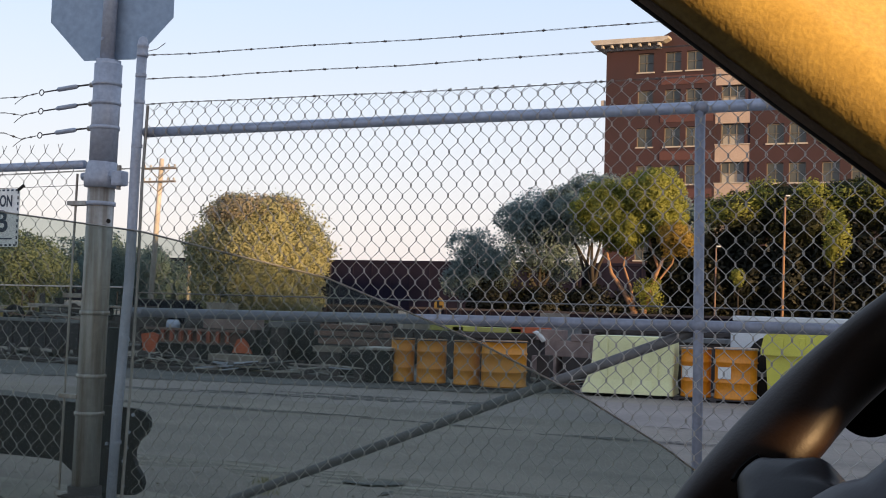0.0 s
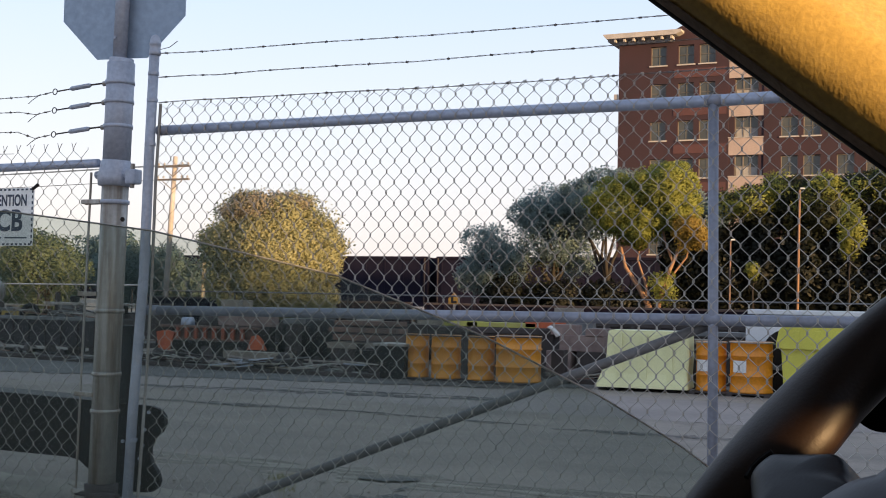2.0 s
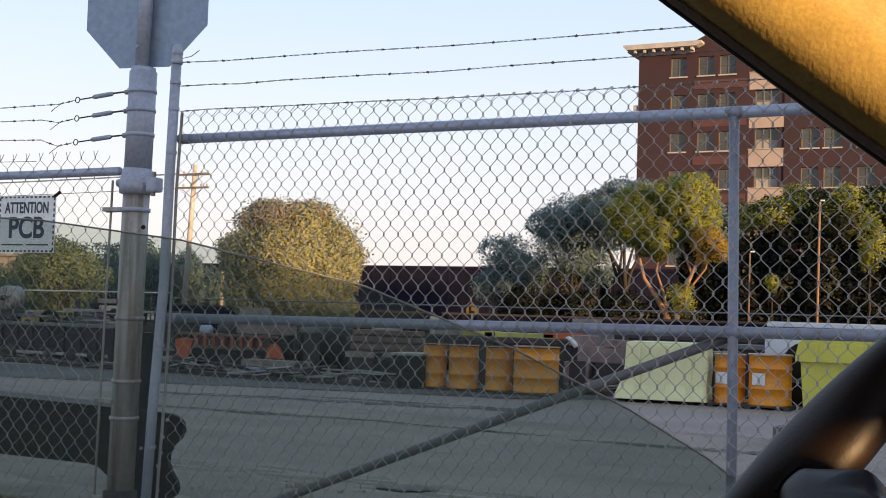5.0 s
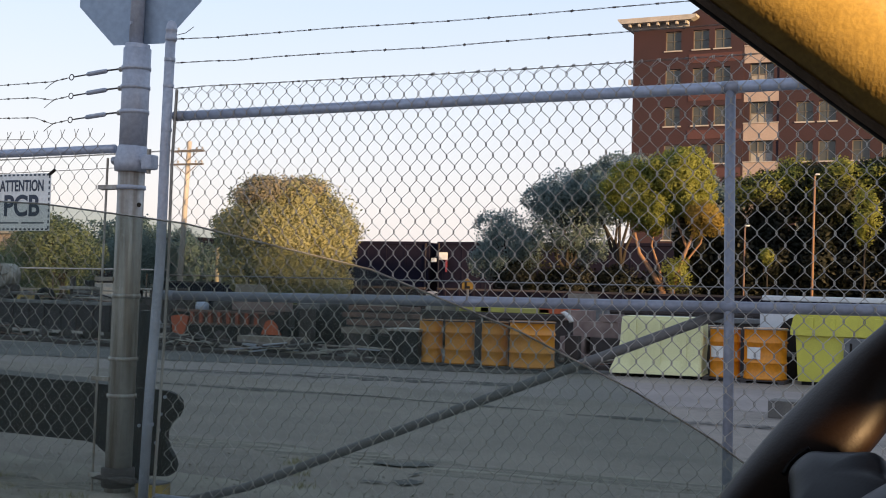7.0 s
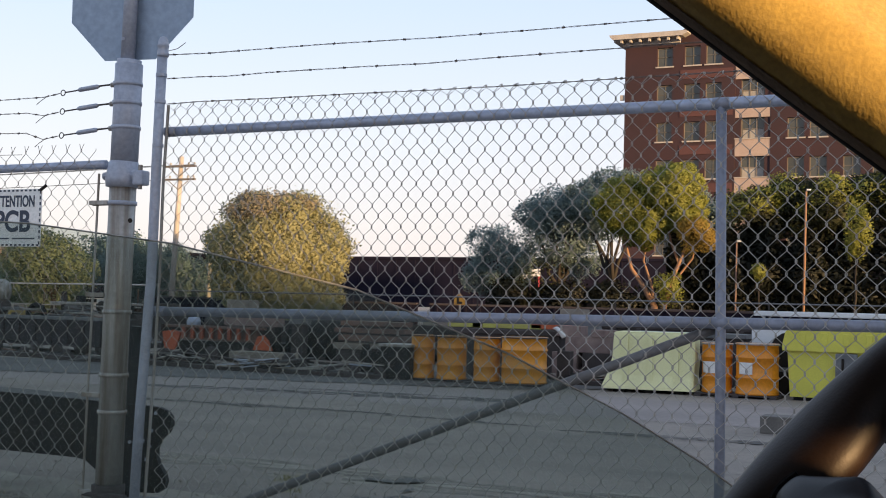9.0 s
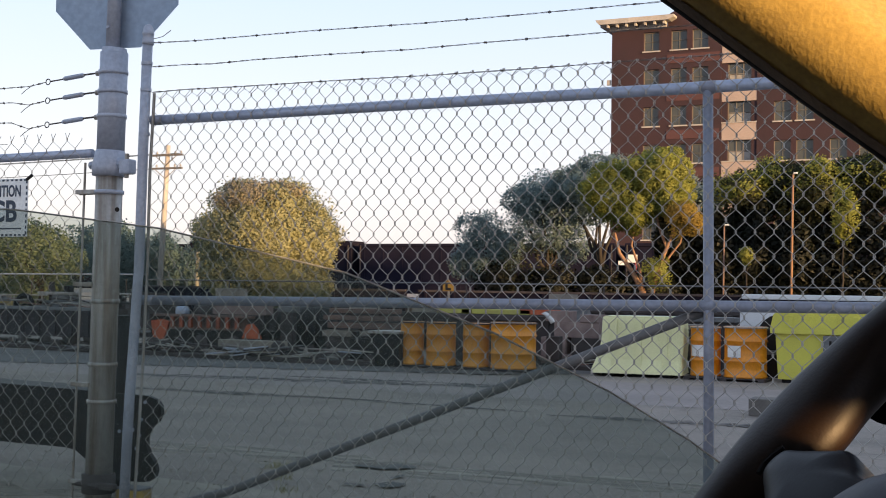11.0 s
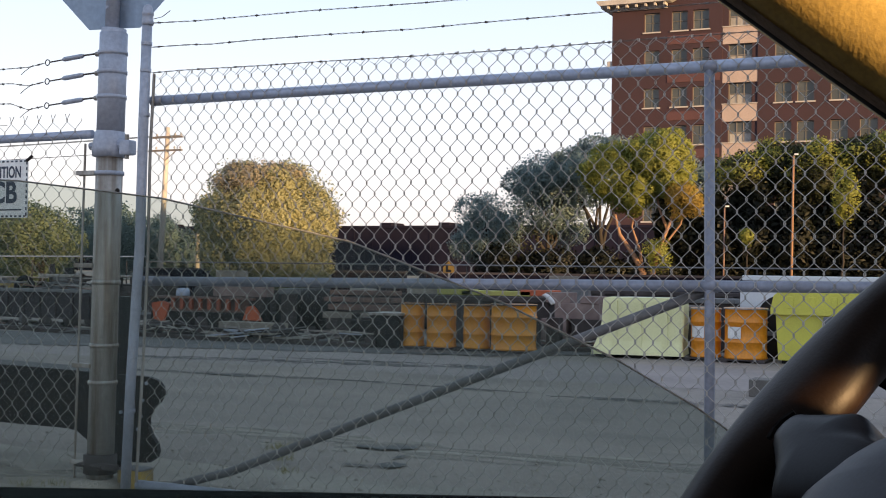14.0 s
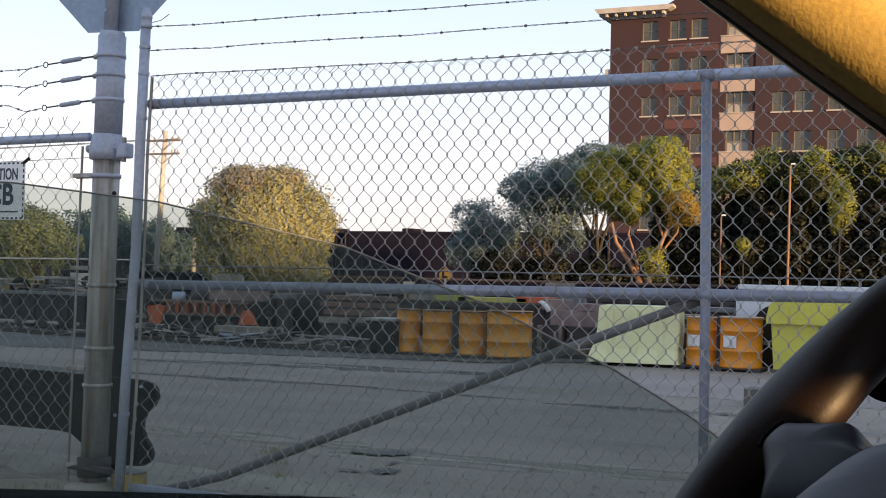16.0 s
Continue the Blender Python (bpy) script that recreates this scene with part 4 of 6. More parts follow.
build_tote()
build_bin()
build_service_body()
build_orange_frame()
build_gondola(-26.0, -18.9, 22.2, 0.60, "low_flat_wagon", "low grimy black flat wagon with side stakes", 14, WAGON_DARK)
build_gondola(-18.6, -9.6, 25.6, 0.62, "low_flat_wagon", "low grimy dark flat wagon behind the stacks", 16, DARK_STEEL)
build_gondola(-8.2, -3.4, 24.6, 0.80, "low_flat_wagon", "low grimy dark flat wagon behind the drums", 9, DARK_STEEL)
build_stack("rusty_beam_stack", -12.75, 22.9, [(1.7, 0.13, 0.6, 0, 0.42, OLD_WOOD), (1.55, 0.12, 0.6, 0.05, 0.60, RUST), (1.65, 0.10, 0.55, -0.02, 0.77, RUST), (1.5, 0.1, 0.5, 0.04, 0.92, RUST), (1.6, 0.42, 0.5, 0, 0.0, DARK_STEEL)], "stack of rusty steel beams and timbers", "stack")
build_stack("pale_beam", -14.7, 21.6, [(1.5, 0.14, 0.4, 0, 0.18, OLD_WOOD), (1.3, 0.17, 0.4, 0, 0.0, DARK_STEEL)], "pale timber beam on dark blocks", "stack")
build_stack("painted_beam_rack", -9.55, 22.6, [(2.6, 0.1, 0.5, 0, 0.86, DARK_STEEL), (0.8, 0.12, 0.3, -0.85, 0.98, LIME_PAINT), (1.5, 0.10, 0.3, 0.05, 0.98, LIME_PAINT), (0.75, 0.12, 0.3, 0.95, 0.99, ORANGE), (2.4, 0.86, 0.4, 0, 0, DARK_STEEL)], "dark rack with yellow-green and orange painted beams", "rack")
build_stack("rusty_machine_part", -7.75, 22.3, [(0.9, 0.30, 0.5, 0.1, 0.58, RUST_PALE), (0.5, 0.50, 0.6, -0.35, 0.08, RUST_PALE), (0.6, 0.58, 0.5, 0.3, 0.0, DARK_STEEL), (0.5, 0.2, 0.4, -0.3, 0.88, RUST_PALE), (0.35, 0.14, 0.55, 0.35, 0.88, RUST_PALE)], "rusty cast machine part on a dark block", "machinery")
build_stack("black_battery_box", -10.72, 20.35, [(0.62, 0.62, 0.6, 0, 0.0, BLACK_STEEL), (0.68, 0.05, 0.66, 0, 0.62, GALV_OLD)], "black steel box with pale lid edge", "box")
build_stack("black_battery_box", -11.4, 20.7, [(0.5, 0.5, 0.6, 0, 0.0, BLACK_STEEL), (0.3, 0.05, 0.5, 0.1, 0.50, DARK_STEEL), (0.12, 0.62, 0.12, -0.3, 0, BLACK_STEEL)], "black steel box with grey shelf", "box")
build_stack("dark_crate", -3.82, 22.1, [(0.55, 0.85, 0.5, 0, 0.0, BLACK_STEEL), (0.5, 0.08, 0.52, 0, 0.40, GREY_PLASTIC)], "black steel crate between drum and bin", "box")
build_stack("dark_crate", -5.35, 22.0, [(0.5, 0.75, 0.5, 0, 0.0, DARK_STEEL), (0.45, 0.09, 0.52, 0, 0.55, OLD_WOOD), (0.45, 0.09, 0.52, 0, 0.80, OLD_WOOD)], "dark crate with pale slats", "box")
build_stack("grey_shelf_rack", -5.95, 23.2, [(2.2, 0.09, 0.5, 0, 0.92, GREY_PLASTIC), (2.0, 0.92, 0.4, 0, 0, DARK_STEEL)], "long grey shelf rack", "rack")
build_stack("kerb_block", -2.78, 15.04, [(0.38, 0.21, 0.36, 0, 0.0, OLD_CONCRETE)], "grey concrete block on the yard ground", "block")
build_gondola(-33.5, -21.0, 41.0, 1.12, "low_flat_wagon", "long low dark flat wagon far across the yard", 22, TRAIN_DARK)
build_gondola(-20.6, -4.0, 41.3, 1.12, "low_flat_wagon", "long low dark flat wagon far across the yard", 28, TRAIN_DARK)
tank = empty("black_cylinder_tank", (-14.5, 23.4, YZ), "black steel cylinder tank lying on its side", "tank")
part("shell", tube([(-0.55, 0, 0.55), (-0.5, 0, 0.55), (0.5, 0, 0.55), (0.55, 0, 0.55)], [0.42, 0.48, 0.48, 0.42], 24), BLACK_STEEL, tank, smooth=True)
for x in (-0.35, 0.35):
    part("saddle", box(x - 0.08, -0.35, 0.0, x + 0.08, 0.35, 0.2), DARK_STEEL, tank)
shield = empty("white_round_panel", (-7.94, 21.38, YZ), "curved white panel leaning among machine parts", "panel")
arc = [(-0.16 + 0.30 * math.sin(radians(k)), 0.66 + 0.42 * math.cos(radians(k))) for k in range(12, 58, 5)]
part("panel", prism(arc + [(x - 0.07, z - 0.035) for x, z in reversed(arc)], -0.02, 0.03), WHITE_PAINT, shield, smooth=True)
part("prop", box(-0.05, -0.05, 0.0, 0.2, 0.15, 0.62), DARK_STEEL, shield)
drop = empty("yellow_marker_sign", (-16.9, 36.0, YZ), "small yellow marker sign with dark symbol", "sign")
part("plate", prism([(-0.2, 1.40), (0.2, 1.40), (0.2, 1.58), (0.0, 1.78), (-0.2, 1.58)], -0.01, 0.01), YELLOW_PAINT, drop)
part("symbol", box(-0.10, -0.016, 1.42, -0.02, -0.011, 1.66), BLACK_STEEL, drop)
part("symbol", box(-0.02, -0.016, 1.42, 0.10, -0.011, 1.50), BLACK_STEEL, drop)
part("pole", box(-0.03, 0.01, 0.0, 0.03, 0.05, 1.5), GALV_OLD, drop)



def build_scrap(x, y, w, n, seed, label, mats, lift=0.0, bed=0.10):
    """A tangle of thin bars and flat pieces, lying at all angles on dark blocks."""
    s = empty("scrap_pile", (x, y, YZ + lift), label, "scrap")
    rng = random.Random(seed)
    part("bed", box(-w / 2, -0.3, 0.0, w / 2, 0.35, bed, 0.02), DARK_STEEL, s)
    for k in range(n):
        length = rng.uniform(0.3, 1.3)
        bar = box(-length / 2, -0.022, -0.013, length / 2, 0.022, 0.013, 0.004)
        z = bed + 0.22 * rng.random() ** 1.5
        bar.transform(Matrix.Translation((rng.uniform(-w / 2, w / 2), rng.uniform(-0.35, 0.3), z)) @ Euler((rng.uniform(-0.3, 0.3), rng.uniform(-0.15, 0.15), rng.uniform(-0.7, 0.7))).to_matrix().to_4x4())
        part("bar", bar, rng.choice(mats), s)
    for k in range(n // 4):
        c = (rng.uniform(-w / 2, w / 2), rng.uniform(-0.2, 0.3))
        r = rng.uniform(0.08, 0.2)
        part("wheel_disc", tube([(c[0], c[1], bed - 0.1 + r), (c[0] + rng.uniform(-0.05, 0.05), c[1] + 0.08, bed - 0.1 + r)], r, 14), DARK_STEEL, s, smooth=True)


build_scrap(-17.3, 20.4, 4.2, 34, 1, "tangle of pale bars and wheels along the yard edge", (GALV_OLD, GALV_DULL, DARK_STEEL, BLACK_STEEL, RUST))
build_scrap(-13.6, 20.2, 3.6, 26, 2, "low tangle of grey bars and boards", (GALV_OLD, OLD_WOOD, DARK_STEEL, CONCRETE))
build_scrap(-21.8, 20.9, 4.4, 26, 3, "dark tangle of bars beside the flat wagon", (DARK_STEEL, BLACK_STEEL, RUST, GALV_OLD))
build_scrap(-7.3, 21.6, 1.3, 16, 4, "dark rusty machine scraps between drums and plastic box", (RUST, RUST_PALE, BLACK_STEEL, GALV_OLD))
build_scrap(-26.0, 27.5, 7.0, 30, 5, "heap of dark machine scrap", (DARK_STEEL, RUST, GALV_OLD, GREY_PLASTIC))

build_stack("machine_casting", -15.9, 22.95, [(1.45, 0.24, 0.3, 0, 0.82, RUST_PALE), (0.5, 0.12, 0.25, 0.35, 1.06, RUST), (1.3, 0.82, 0.25, 0, 0.0, DARK_STEEL)], "dusty pinkish cast machine bed behind the orange frame", "machinery")
build_stack("pale_junction_box", -14.45, 22.6, [(0.40, 0.12, 0.3, 0, 0.91, GALV_DULL), (0.3, 0.91, 0.2, 0, 0.0, DARK_STEEL)], "small pale metal box on a dark stand", "box")
build_stack("machine_parts_pile", -21.4, 23.1, [(0.85, 0.16, 0.4, 0.0, 0.88, GREY_PLASTIC), (0.5, 0.14, 0.4, 0.15, 1.04, GALV_DULL), (1.0, 0.07, 0.45, -0.05, 1.18, GALV_OLD), (0.14, 0.40, 0.2, 0.25, 1.0, BLACK_STEEL), (0.10, 0.5, 0.1, -0.3, 1.0, DARK_STEEL), (0.9, 0.56, 0.4, 0, 0.32, DARK_STEEL)], "pile of grey machine parts on the flat wagon", "machinery")
build_stack("machine_parts_pile", -22.9, 22.9, [(0.62, 0.12, 0.3, 0.0, 0.88, WORN_YELLOW), (0.9, 0.08, 0.3, -0.1, 1.0, GALV_DULL), (0.95, 0.56, 0.4, 0, 0.32, DARK_STEEL)], "pile of grey and yellow machine parts on the flat wagon", "machinery")
build_stack("machine_parts_pile", -20.0, 23.2, [(0.7, 0.10, 0.4, 0.0, 0.88, DARK_STEEL), (0.45, 0.22, 0.35, -0.1, 0.98, GALV_DULL), (0.9, 0.05, 0.4, 0.1, 1.20, GALV_OLD), (0.12, 0.3, 0.2, 0.3, 0.9, BLACK_STEEL), (0.8, 0.56, 0.4, 0, 0.32, BLACK_STEEL)], "pile of dark machine parts on the flat wagon", "machinery")
reel = empty("old_tyre", (-22.2, 22.7, YZ + 0.55), "worn black tyre leaning on machine parts", "tyre")
part("tread", tube([(0.27 * math.cos(radians(a)), 0.0, 0.33 + 0.27 * math.sin(radians(a))) for a in range(-90, 271, 20)], 0.065, 10), RUBBER, reel, smooth=True)
fan = empty("round_machine_casing", (-23.75, 22.9, YZ + 0.32), "dusty grey round machine casing on the flat wagon", "machinery")
part("stand", box(-0.25, -0.15, 0.0, 0.25, 0.25, 0.92, 0.02), DARK_STEEL, fan)
part("casing", tube([(0, -0.22, 1.15), (0, -0.19, 1.15), (0, 0.2, 1.15)], [0.27, 0.31, 0.31], 22), GALV_OLD, fan, smooth=True)
part("hub", tube([(0, -0.30, 1.15), (0, -0.2, 1.15)], 0.07, 12), DARK_STEEL, fan, "dark steel hub", smooth=True)
for k in range(6):
    a = radians(60 * k + 15)
    part("rib", tube([(0.08 * math.cos(a), -0.235, 1.15 + 0.08 * math.sin(a)), (0.27 * math.cos(a), -0.225, 1.15 + 0.27 * math.sin(a))], 0.022, 6), GALV_OLD, fan)
build_scrap(-21.6, 22.75, 4.6, 30, 31, "tangle of bars and castings on the flat wagon", (DARK_STEEL, GALV_DULL, RUST, GALV_OLD, BLACK_STEEL), 0.32, 0.55)

build_scrap(-12.6, 20.15, 3.4, 30, 9, "low tangle of pale bars and boards", (GALV, GALV_DULL, GALV_OLD, BLACK_STEEL, DARK_STEEL))

# far yard fence rail and machinery in the distance
far_fence = empty("pipe_rail_fence", (-20, 31, YZ), "long grey pipe rail fence across the yard", "fence")
part("rail", tube([(-5.2, 0, 1.62), (22, -0.2, 1.64)], 0.020, 8), GALV_DULL, far_fence)
part("rail", tube([(-22, 0, 1.69), (-5.2, 0, 1.78)], 0.024, 8), GALV, far_fence, "pale galvanised rail")
part("rail", tube([(-22, 0, 1.05), (22, -0.2, 1.05)], 0.02, 8), GALV_OLD, far_fence)
for k in range(12):
    part("fence_post", tube([(-22 + 4 * k, 0, 0), (-22 + 4 * k, 0, 1.64)], 0.022, 8), DARK_STEEL, far_fence)
rnd = random.Random(77)
for k in range(9):
    x = -31 + 2.6 * k + rnd.uniform(-0.5, 0.5)
    h = rnd.uniform(0.7, 1.5)
    items = [(rnd.uniform(1.2, 2.4), h * 0.5, 0.8, 0, 0, DARK_STEEL), (rnd.uniform(0.8, 1.8), h * 0.25, 0.6, rnd.uniform(-0.3, 0.3), h * 0.5, rnd.choice((RUST, DARK_STEEL, GALV_OLD, GREY_PLASTIC))), (rnd.uniform(0.5, 1.2), h * 0.22, 0.5, rnd.uniform(-0.4, 0.4), h * 0.75, rnd.choice((DARK_STEEL, OLD_WOOD, GALV_OLD)))]
    build_stack("scrap_stack", x, 28.2 + rnd.uniform(-0.6, 0.8), items, "dark stack of scrap machine parts", "stack")


# ---- poles ----
def build_pole(x, y, h, r, label, arms=(), lean=0.0, material=None, lamp_head=False):
    p = empty("utility_pole" if arms else "lamp_pole", (x, y, YZ), label, "pole")
    part("shaft", tube([(0, 0, 0), (lean * 0.5, 0, h * 0.5), (lean, 0, h)], [r, r * 0.9, r * 0.75], 12), material, p, smooth=True)
    for z, w in arms:
        c = lean * z / h
        part("crossarm", box(c - w / 2, -0.15, z - 0.04, c + w / 2, -0.05, z + 0.04), ARM_WOOD, p)
        for s in (-0.9, -0.55, 0.55, 0.9):
            part("insulator", lathe([(0.04, 0), (0.05, 0.06), (0.03, 0.12)], 8, at=(c + s * w / 2, -0.1, z + 0.06)), GALV_OLD, p)
        part("arm_brace", tube([(c - w * 0.3, -0.12, z - 0.06), (c, -0.12, z - 0.45)], 0.02, 5), OLD_WOOD, p)
        part("arm_brace", tube([(c + w * 0.3, -0.12, z - 0.06), (c, -0.12, z - 0.45)], 0.02, 5), OLD_WOOD, p)
    if lamp_head:
        part("lamp_arm", tube([(lean, 0, h), (lean + 0.15, -0.08, h + 0.05)], 0.025, 6), GALV_OLD, p)
        part("lamp_head", box(lean + 0.03, -0.13, h + 0.02, lean + 0.19, 0.0, h + 0.08, 0.025), WHITE_PAINT, p)


build_pole(-34.43, 43.2, 7.62, 0.134, "leaning timber utility pole with two crossarms", ((7.17, 1.8), (6.59, 1.8)), 0.375, POLE_WOOD)
build_pole(-33.7, 45.0, 3.0, 0.11, "short weathered timber post", (), 0.02, OLD_WOOD)
build_pole(-8.05, 48.3, 6.1, 0.055, "tall slender tan lamp pole", (), 0.06, BARK, True)
build_pole(-10.6, 48.0, 4.1, 0.042, "slender rusty pole with pale tip", (), 0.03, RUST, True)


lines = empty("power_lines", (-34.07, 43.1, 6.92), "thin dark overhead power lines from the pole", "cable")
for dx, z0, z1 in ((-0.8, 0.05, 0.6), (0.8, 0.05, 0.5), (-0.7, -0.6, -0.2)):
    part("cable", tube([(dx + (-60 - dx) * s, 2 * s, z0 + (z1 - z0) * s - 1.6 * s * (1 - s)) for s in [k / 12 for k in range(13)]], 0.014, 5), RUBBER, lines)


# ---- trees ----
def leaf_cloud(name, blobs, count, size, material, parent, seed, droop=0.0, skin=0.55):
    """Leaves scattered through lumpy ellipsoids (centre, radii), denser at their skins, with gaps."""
    rs = np.random.RandomState(seed)
    vol = np.array([b[1][0] * b[1][1] * b[1][2] for b in blobs]) ** 0.75
    pick = rs.choice(len(blobs), count, p=vol / vol.sum())
    d = rs.normal(size=(count, 3))
    d /= np.linalg.norm(d, axis=1)[:, None]
    # twigs: leaves gather round a limited set of directions
    twigs = rs.normal(size=(len(blobs), 70, 3))
    twigs /= np.linalg.norm(twigs, axis=2)[:, :, None]
    tw = rs.randint(0, 70, count)
    d = d * 0.42 + twigs[pick, tw]
    d /= np.linalg.norm(d, axis=1)[:, None]
    reach = 0.85 + 0.42 * np.random.RandomState(seed + 1).rand(len(blobs), 70)[pick, tw]
    r = reach * (skin + (1 - skin) * rs.rand(count) ** 0.6)
    c = np.array([b[0] for b in blobs])[pick]
    radii = np.array([b[1] for b in blobs])[pick]
    p = c + d * radii * r[:, None]
    p[:, 2] -= droop * rs.rand(count)
    a, b2 = rs.normal(size=(count, 3)), rs.normal(size=(count, 3))
    a[:, 2] *= 0.6
    a /= np.linalg.norm(a, axis=1)[:, None]
    b2 -= (b2 * a).sum(1)[:, None] * a
    b2 /= np.linalg.norm(b2, axis=1)[:, None]
    s = size * (0.6 + 0.8 * rs.rand(count))[:, None]
    out = d / radii
    out /= np.linalg.norm(out, axis=1)[:, None]
    whole = p - np.average(np.array([q[0] for q in blobs]), axis=0, weights=vol)
    whole /= np.linalg.norm(whole, axis=1)[:, None] + 1e-6
    out = 0.6 * out + 0.6 * whole
    turned = np.sign((np.cross(a, b2) * out).sum(1))[:, None]
    b2 = b2 * np.where(turned == 0, 1, turned)
    lean = 0.75 * out + 0.45 * np.cross(a, b2)
    lean /= np.linalg.norm(lean, axis=1)[:, None] + 1e-6
    v = np.stack([p - a * s * 0.5, p - b2 * s * 0.28, p + a * s * 0.5, p + b2 * s * 0.28], 1).reshape(-1, 3)
    me = bpy.data.meshes.new(name)
    me.vertices.add(len(v))
    me.vertices.foreach_set("co", v.ravel().astype(np.float32))
    me.loops.add(len(v))
    me.loops.foreach_set("vertex_index", np.arange(len(v), dtype=np.int32))
    me.polygons.add(count)
    me.polygons.foreach_set("loop_start", np.arange(0, len(v), 4, dtype=np.int32))
    me.update(calc_edges=True)
    me.normals_split_custom_set_from_vertices(np.repeat(lean, 4, axis=0))
    me.materials.append(material)
    ob = new(name, me)
    ob.parent = parent
    return ob


def limb(parent, pts, r0, r1, material, name="limb"):
    n = len(pts)
    part(name, tube(pts, [r0 + (r1 - r0) * i / (n - 1) for i in range(n)], 8), material, parent, smooth=True)


def wobble(a, b, n, amp, rng):
    out = []
    for i in range(n + 1):
        p = Vector(a).lerp(Vector(b), i / n)
        if 0 < i < n:
            p += Vector((rng.uniform(-amp, amp), rng.uniform(-amp, amp), rng.uniform(-amp, amp)))
        out.append(p)
    return out


def build_tree(at, label, trunk_top, trunk_r, blobs, count, size, leaf, bark, seed, limbs=6, droop=0.0, extra=(), skin=0.55):
    t = empty("tree", (at[0], at[1], YZ), label, "tree")
    rng = random.Random(seed)
    limb(t, wobble((0, 0, 0), trunk_top, 4, 0.08, rng), trunk_r, trunk_r * 0.6, bark, "trunk")
    for k in range(limbs):
        c, rad = blobs[k % len(blobs)]
        end = tuple(ci + rng.uniform(-0.4, 0.4) * ri for ci, ri in zip(c, rad))
        limb(t, wobble(trunk_top, end, 4, 0.18, rng), trunk_r * 0.45, trunk_r * 0.1, bark)
    leaf_cloud("crown", blobs, count, size, leaf, t, seed, droop, skin)
    for k, (b, n, m) in enumerate(extra):
        leaf_cloud("foliage", b, n, size, m, t, seed + 50 + k, droop)
    return t


def lump(cx, cy, cz, rx, ry, rz, n, seed, k=0.5):
    """Many small ellipsoids that together fill a large one, for an uneven outline."""
    rng = random.Random(seed)
    out = [((cx, cy, cz), (rx * 0.75, ry * 0.75, rz * 0.75))]
    for _ in range(n):
        u = Vector((rng.gauss(0, 1), rng.gauss(0, 1), rng.gauss(0, 1))).normalized()
        s = k * rng.uniform(0.6, 1.0)
        f = rng.uniform(0.55, 0.85)
        out.append(((cx + u.x * rx * f, cy + u.y * ry * f, cz + u.z * rz * f), (rx * s, ry * s, rz * s)))
    return out


# round willow-like tree, lit gold
build_tree((-25.3, 37.9), "round dense yellow-green tree with drooping foliage", (0, 0, 1.6), 0.22,
           lump(-0.1, 0, 3.2, 3.0, 2.5, 2.4, 46, 4, 0.27) + lump(0.45, -0.2, 1.6, 2.45, 2.2, 1.4, 16, 5, 0.34), 190000, 0.105, LEAF_GOLD, DARK_BARK, 4, 8, 0.25,
           extra=((lump(-2.35, 0.3, 3.45, 1.15, 1.2, 0.95, 14, 64, 0.36), 9000, LEAF_GREY), (lump(0.0, -0.5, 4.85, 1.8, 1.4, 0.8, 9, 65, 0.4), 7000, LEAF_MAUVE), (lump(-0.1, 0, 3.45, 3.15, 2.5, 2.25, 30, 66, 0.33), 16000, LEAF_GOLD)), skin=0.62)
# trees at the far left
build_tree((-35.5, 37.2), "rounded grey-green tree in the distance", (0, 0, 1.2), 0.16, lump(0, 0, 2.5, 2.4, 2.0, 1.5, 14, 6), 18000, 0.11, LEAF_GREY, DARK_BARK, 6)
build_tree((-39.6, 41.0), "low grey-green bushy tree in the distance", (0, 0, 1.0), 0.14, lump(0, 0, 1.9, 2.2, 2.0, 1.5, 10, 7), 12000, 0.11, LEAF_GREY, DARK_BARK, 7)
build_tree((-40.5, 47.0), "dark green tree beyond the yard", (0, 0, 1.5), 0.16, lump(0, 0, 3.0, 2.2, 2.0, 2.0, 12, 8), 7000, 0.17, LEAF_DARK, DARK_BARK, 8)
build_tree((-31.5, 47.5), "dark green tree behind the utility pole", (0, 0, 1.2), 0.16, lump(0, 0, 2.4, 2.6, 2.0, 1.6, 12, 9), 7000, 0.17, LEAF_DARK, DARK_BARK, 9)
for k, (x, y, z, r) in enumerate(((-43.5, 44.0, 1.7, 2.2), (-46.8, 45.5, 1.75, 2.3), (-41.0, 43.0, 1.4, 1.8))):
    build_tree((x, y), "low rounded green tree before the pale building", (0, 0, 0.9), 0.12, lump(0, 0, z, r, 1.6, z * 0.85, 12, 210 + k, 0.42), 13000, 0.12, LEAF_GREY, DARK_BARK, 210 + k)
# dark blue-green trees in the middle
build_tree((-20.6, 48.2), "small dark blue-green tree before the train", (0, 0, 1.6), 0.14, lump(-0.2, 0, 3.2, 1.5, 1.5, 1.6, 12, 10, 0.45), 15000, 0.105, LEAF_DARK, DARK_BARK, 10)
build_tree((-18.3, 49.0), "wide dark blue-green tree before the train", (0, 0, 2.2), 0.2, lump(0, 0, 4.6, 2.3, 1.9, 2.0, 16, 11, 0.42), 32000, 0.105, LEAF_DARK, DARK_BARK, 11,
           extra=((lump(-0.6, -0.8, 2.6, 1.4, 0.8, 1.0, 5, 61), 700, LEAF_DIM),))
build_tree((-15.8, 48.6), "tall dark blue-green tree before the train", (0, 0, 2.4), 0.2, lump(0.2, 0, 5.75, 2.3, 1.8, 1.40, 18, 12, 0.40), 28000, 0.105, LEAF_DARK, DARK_BARK, 12)

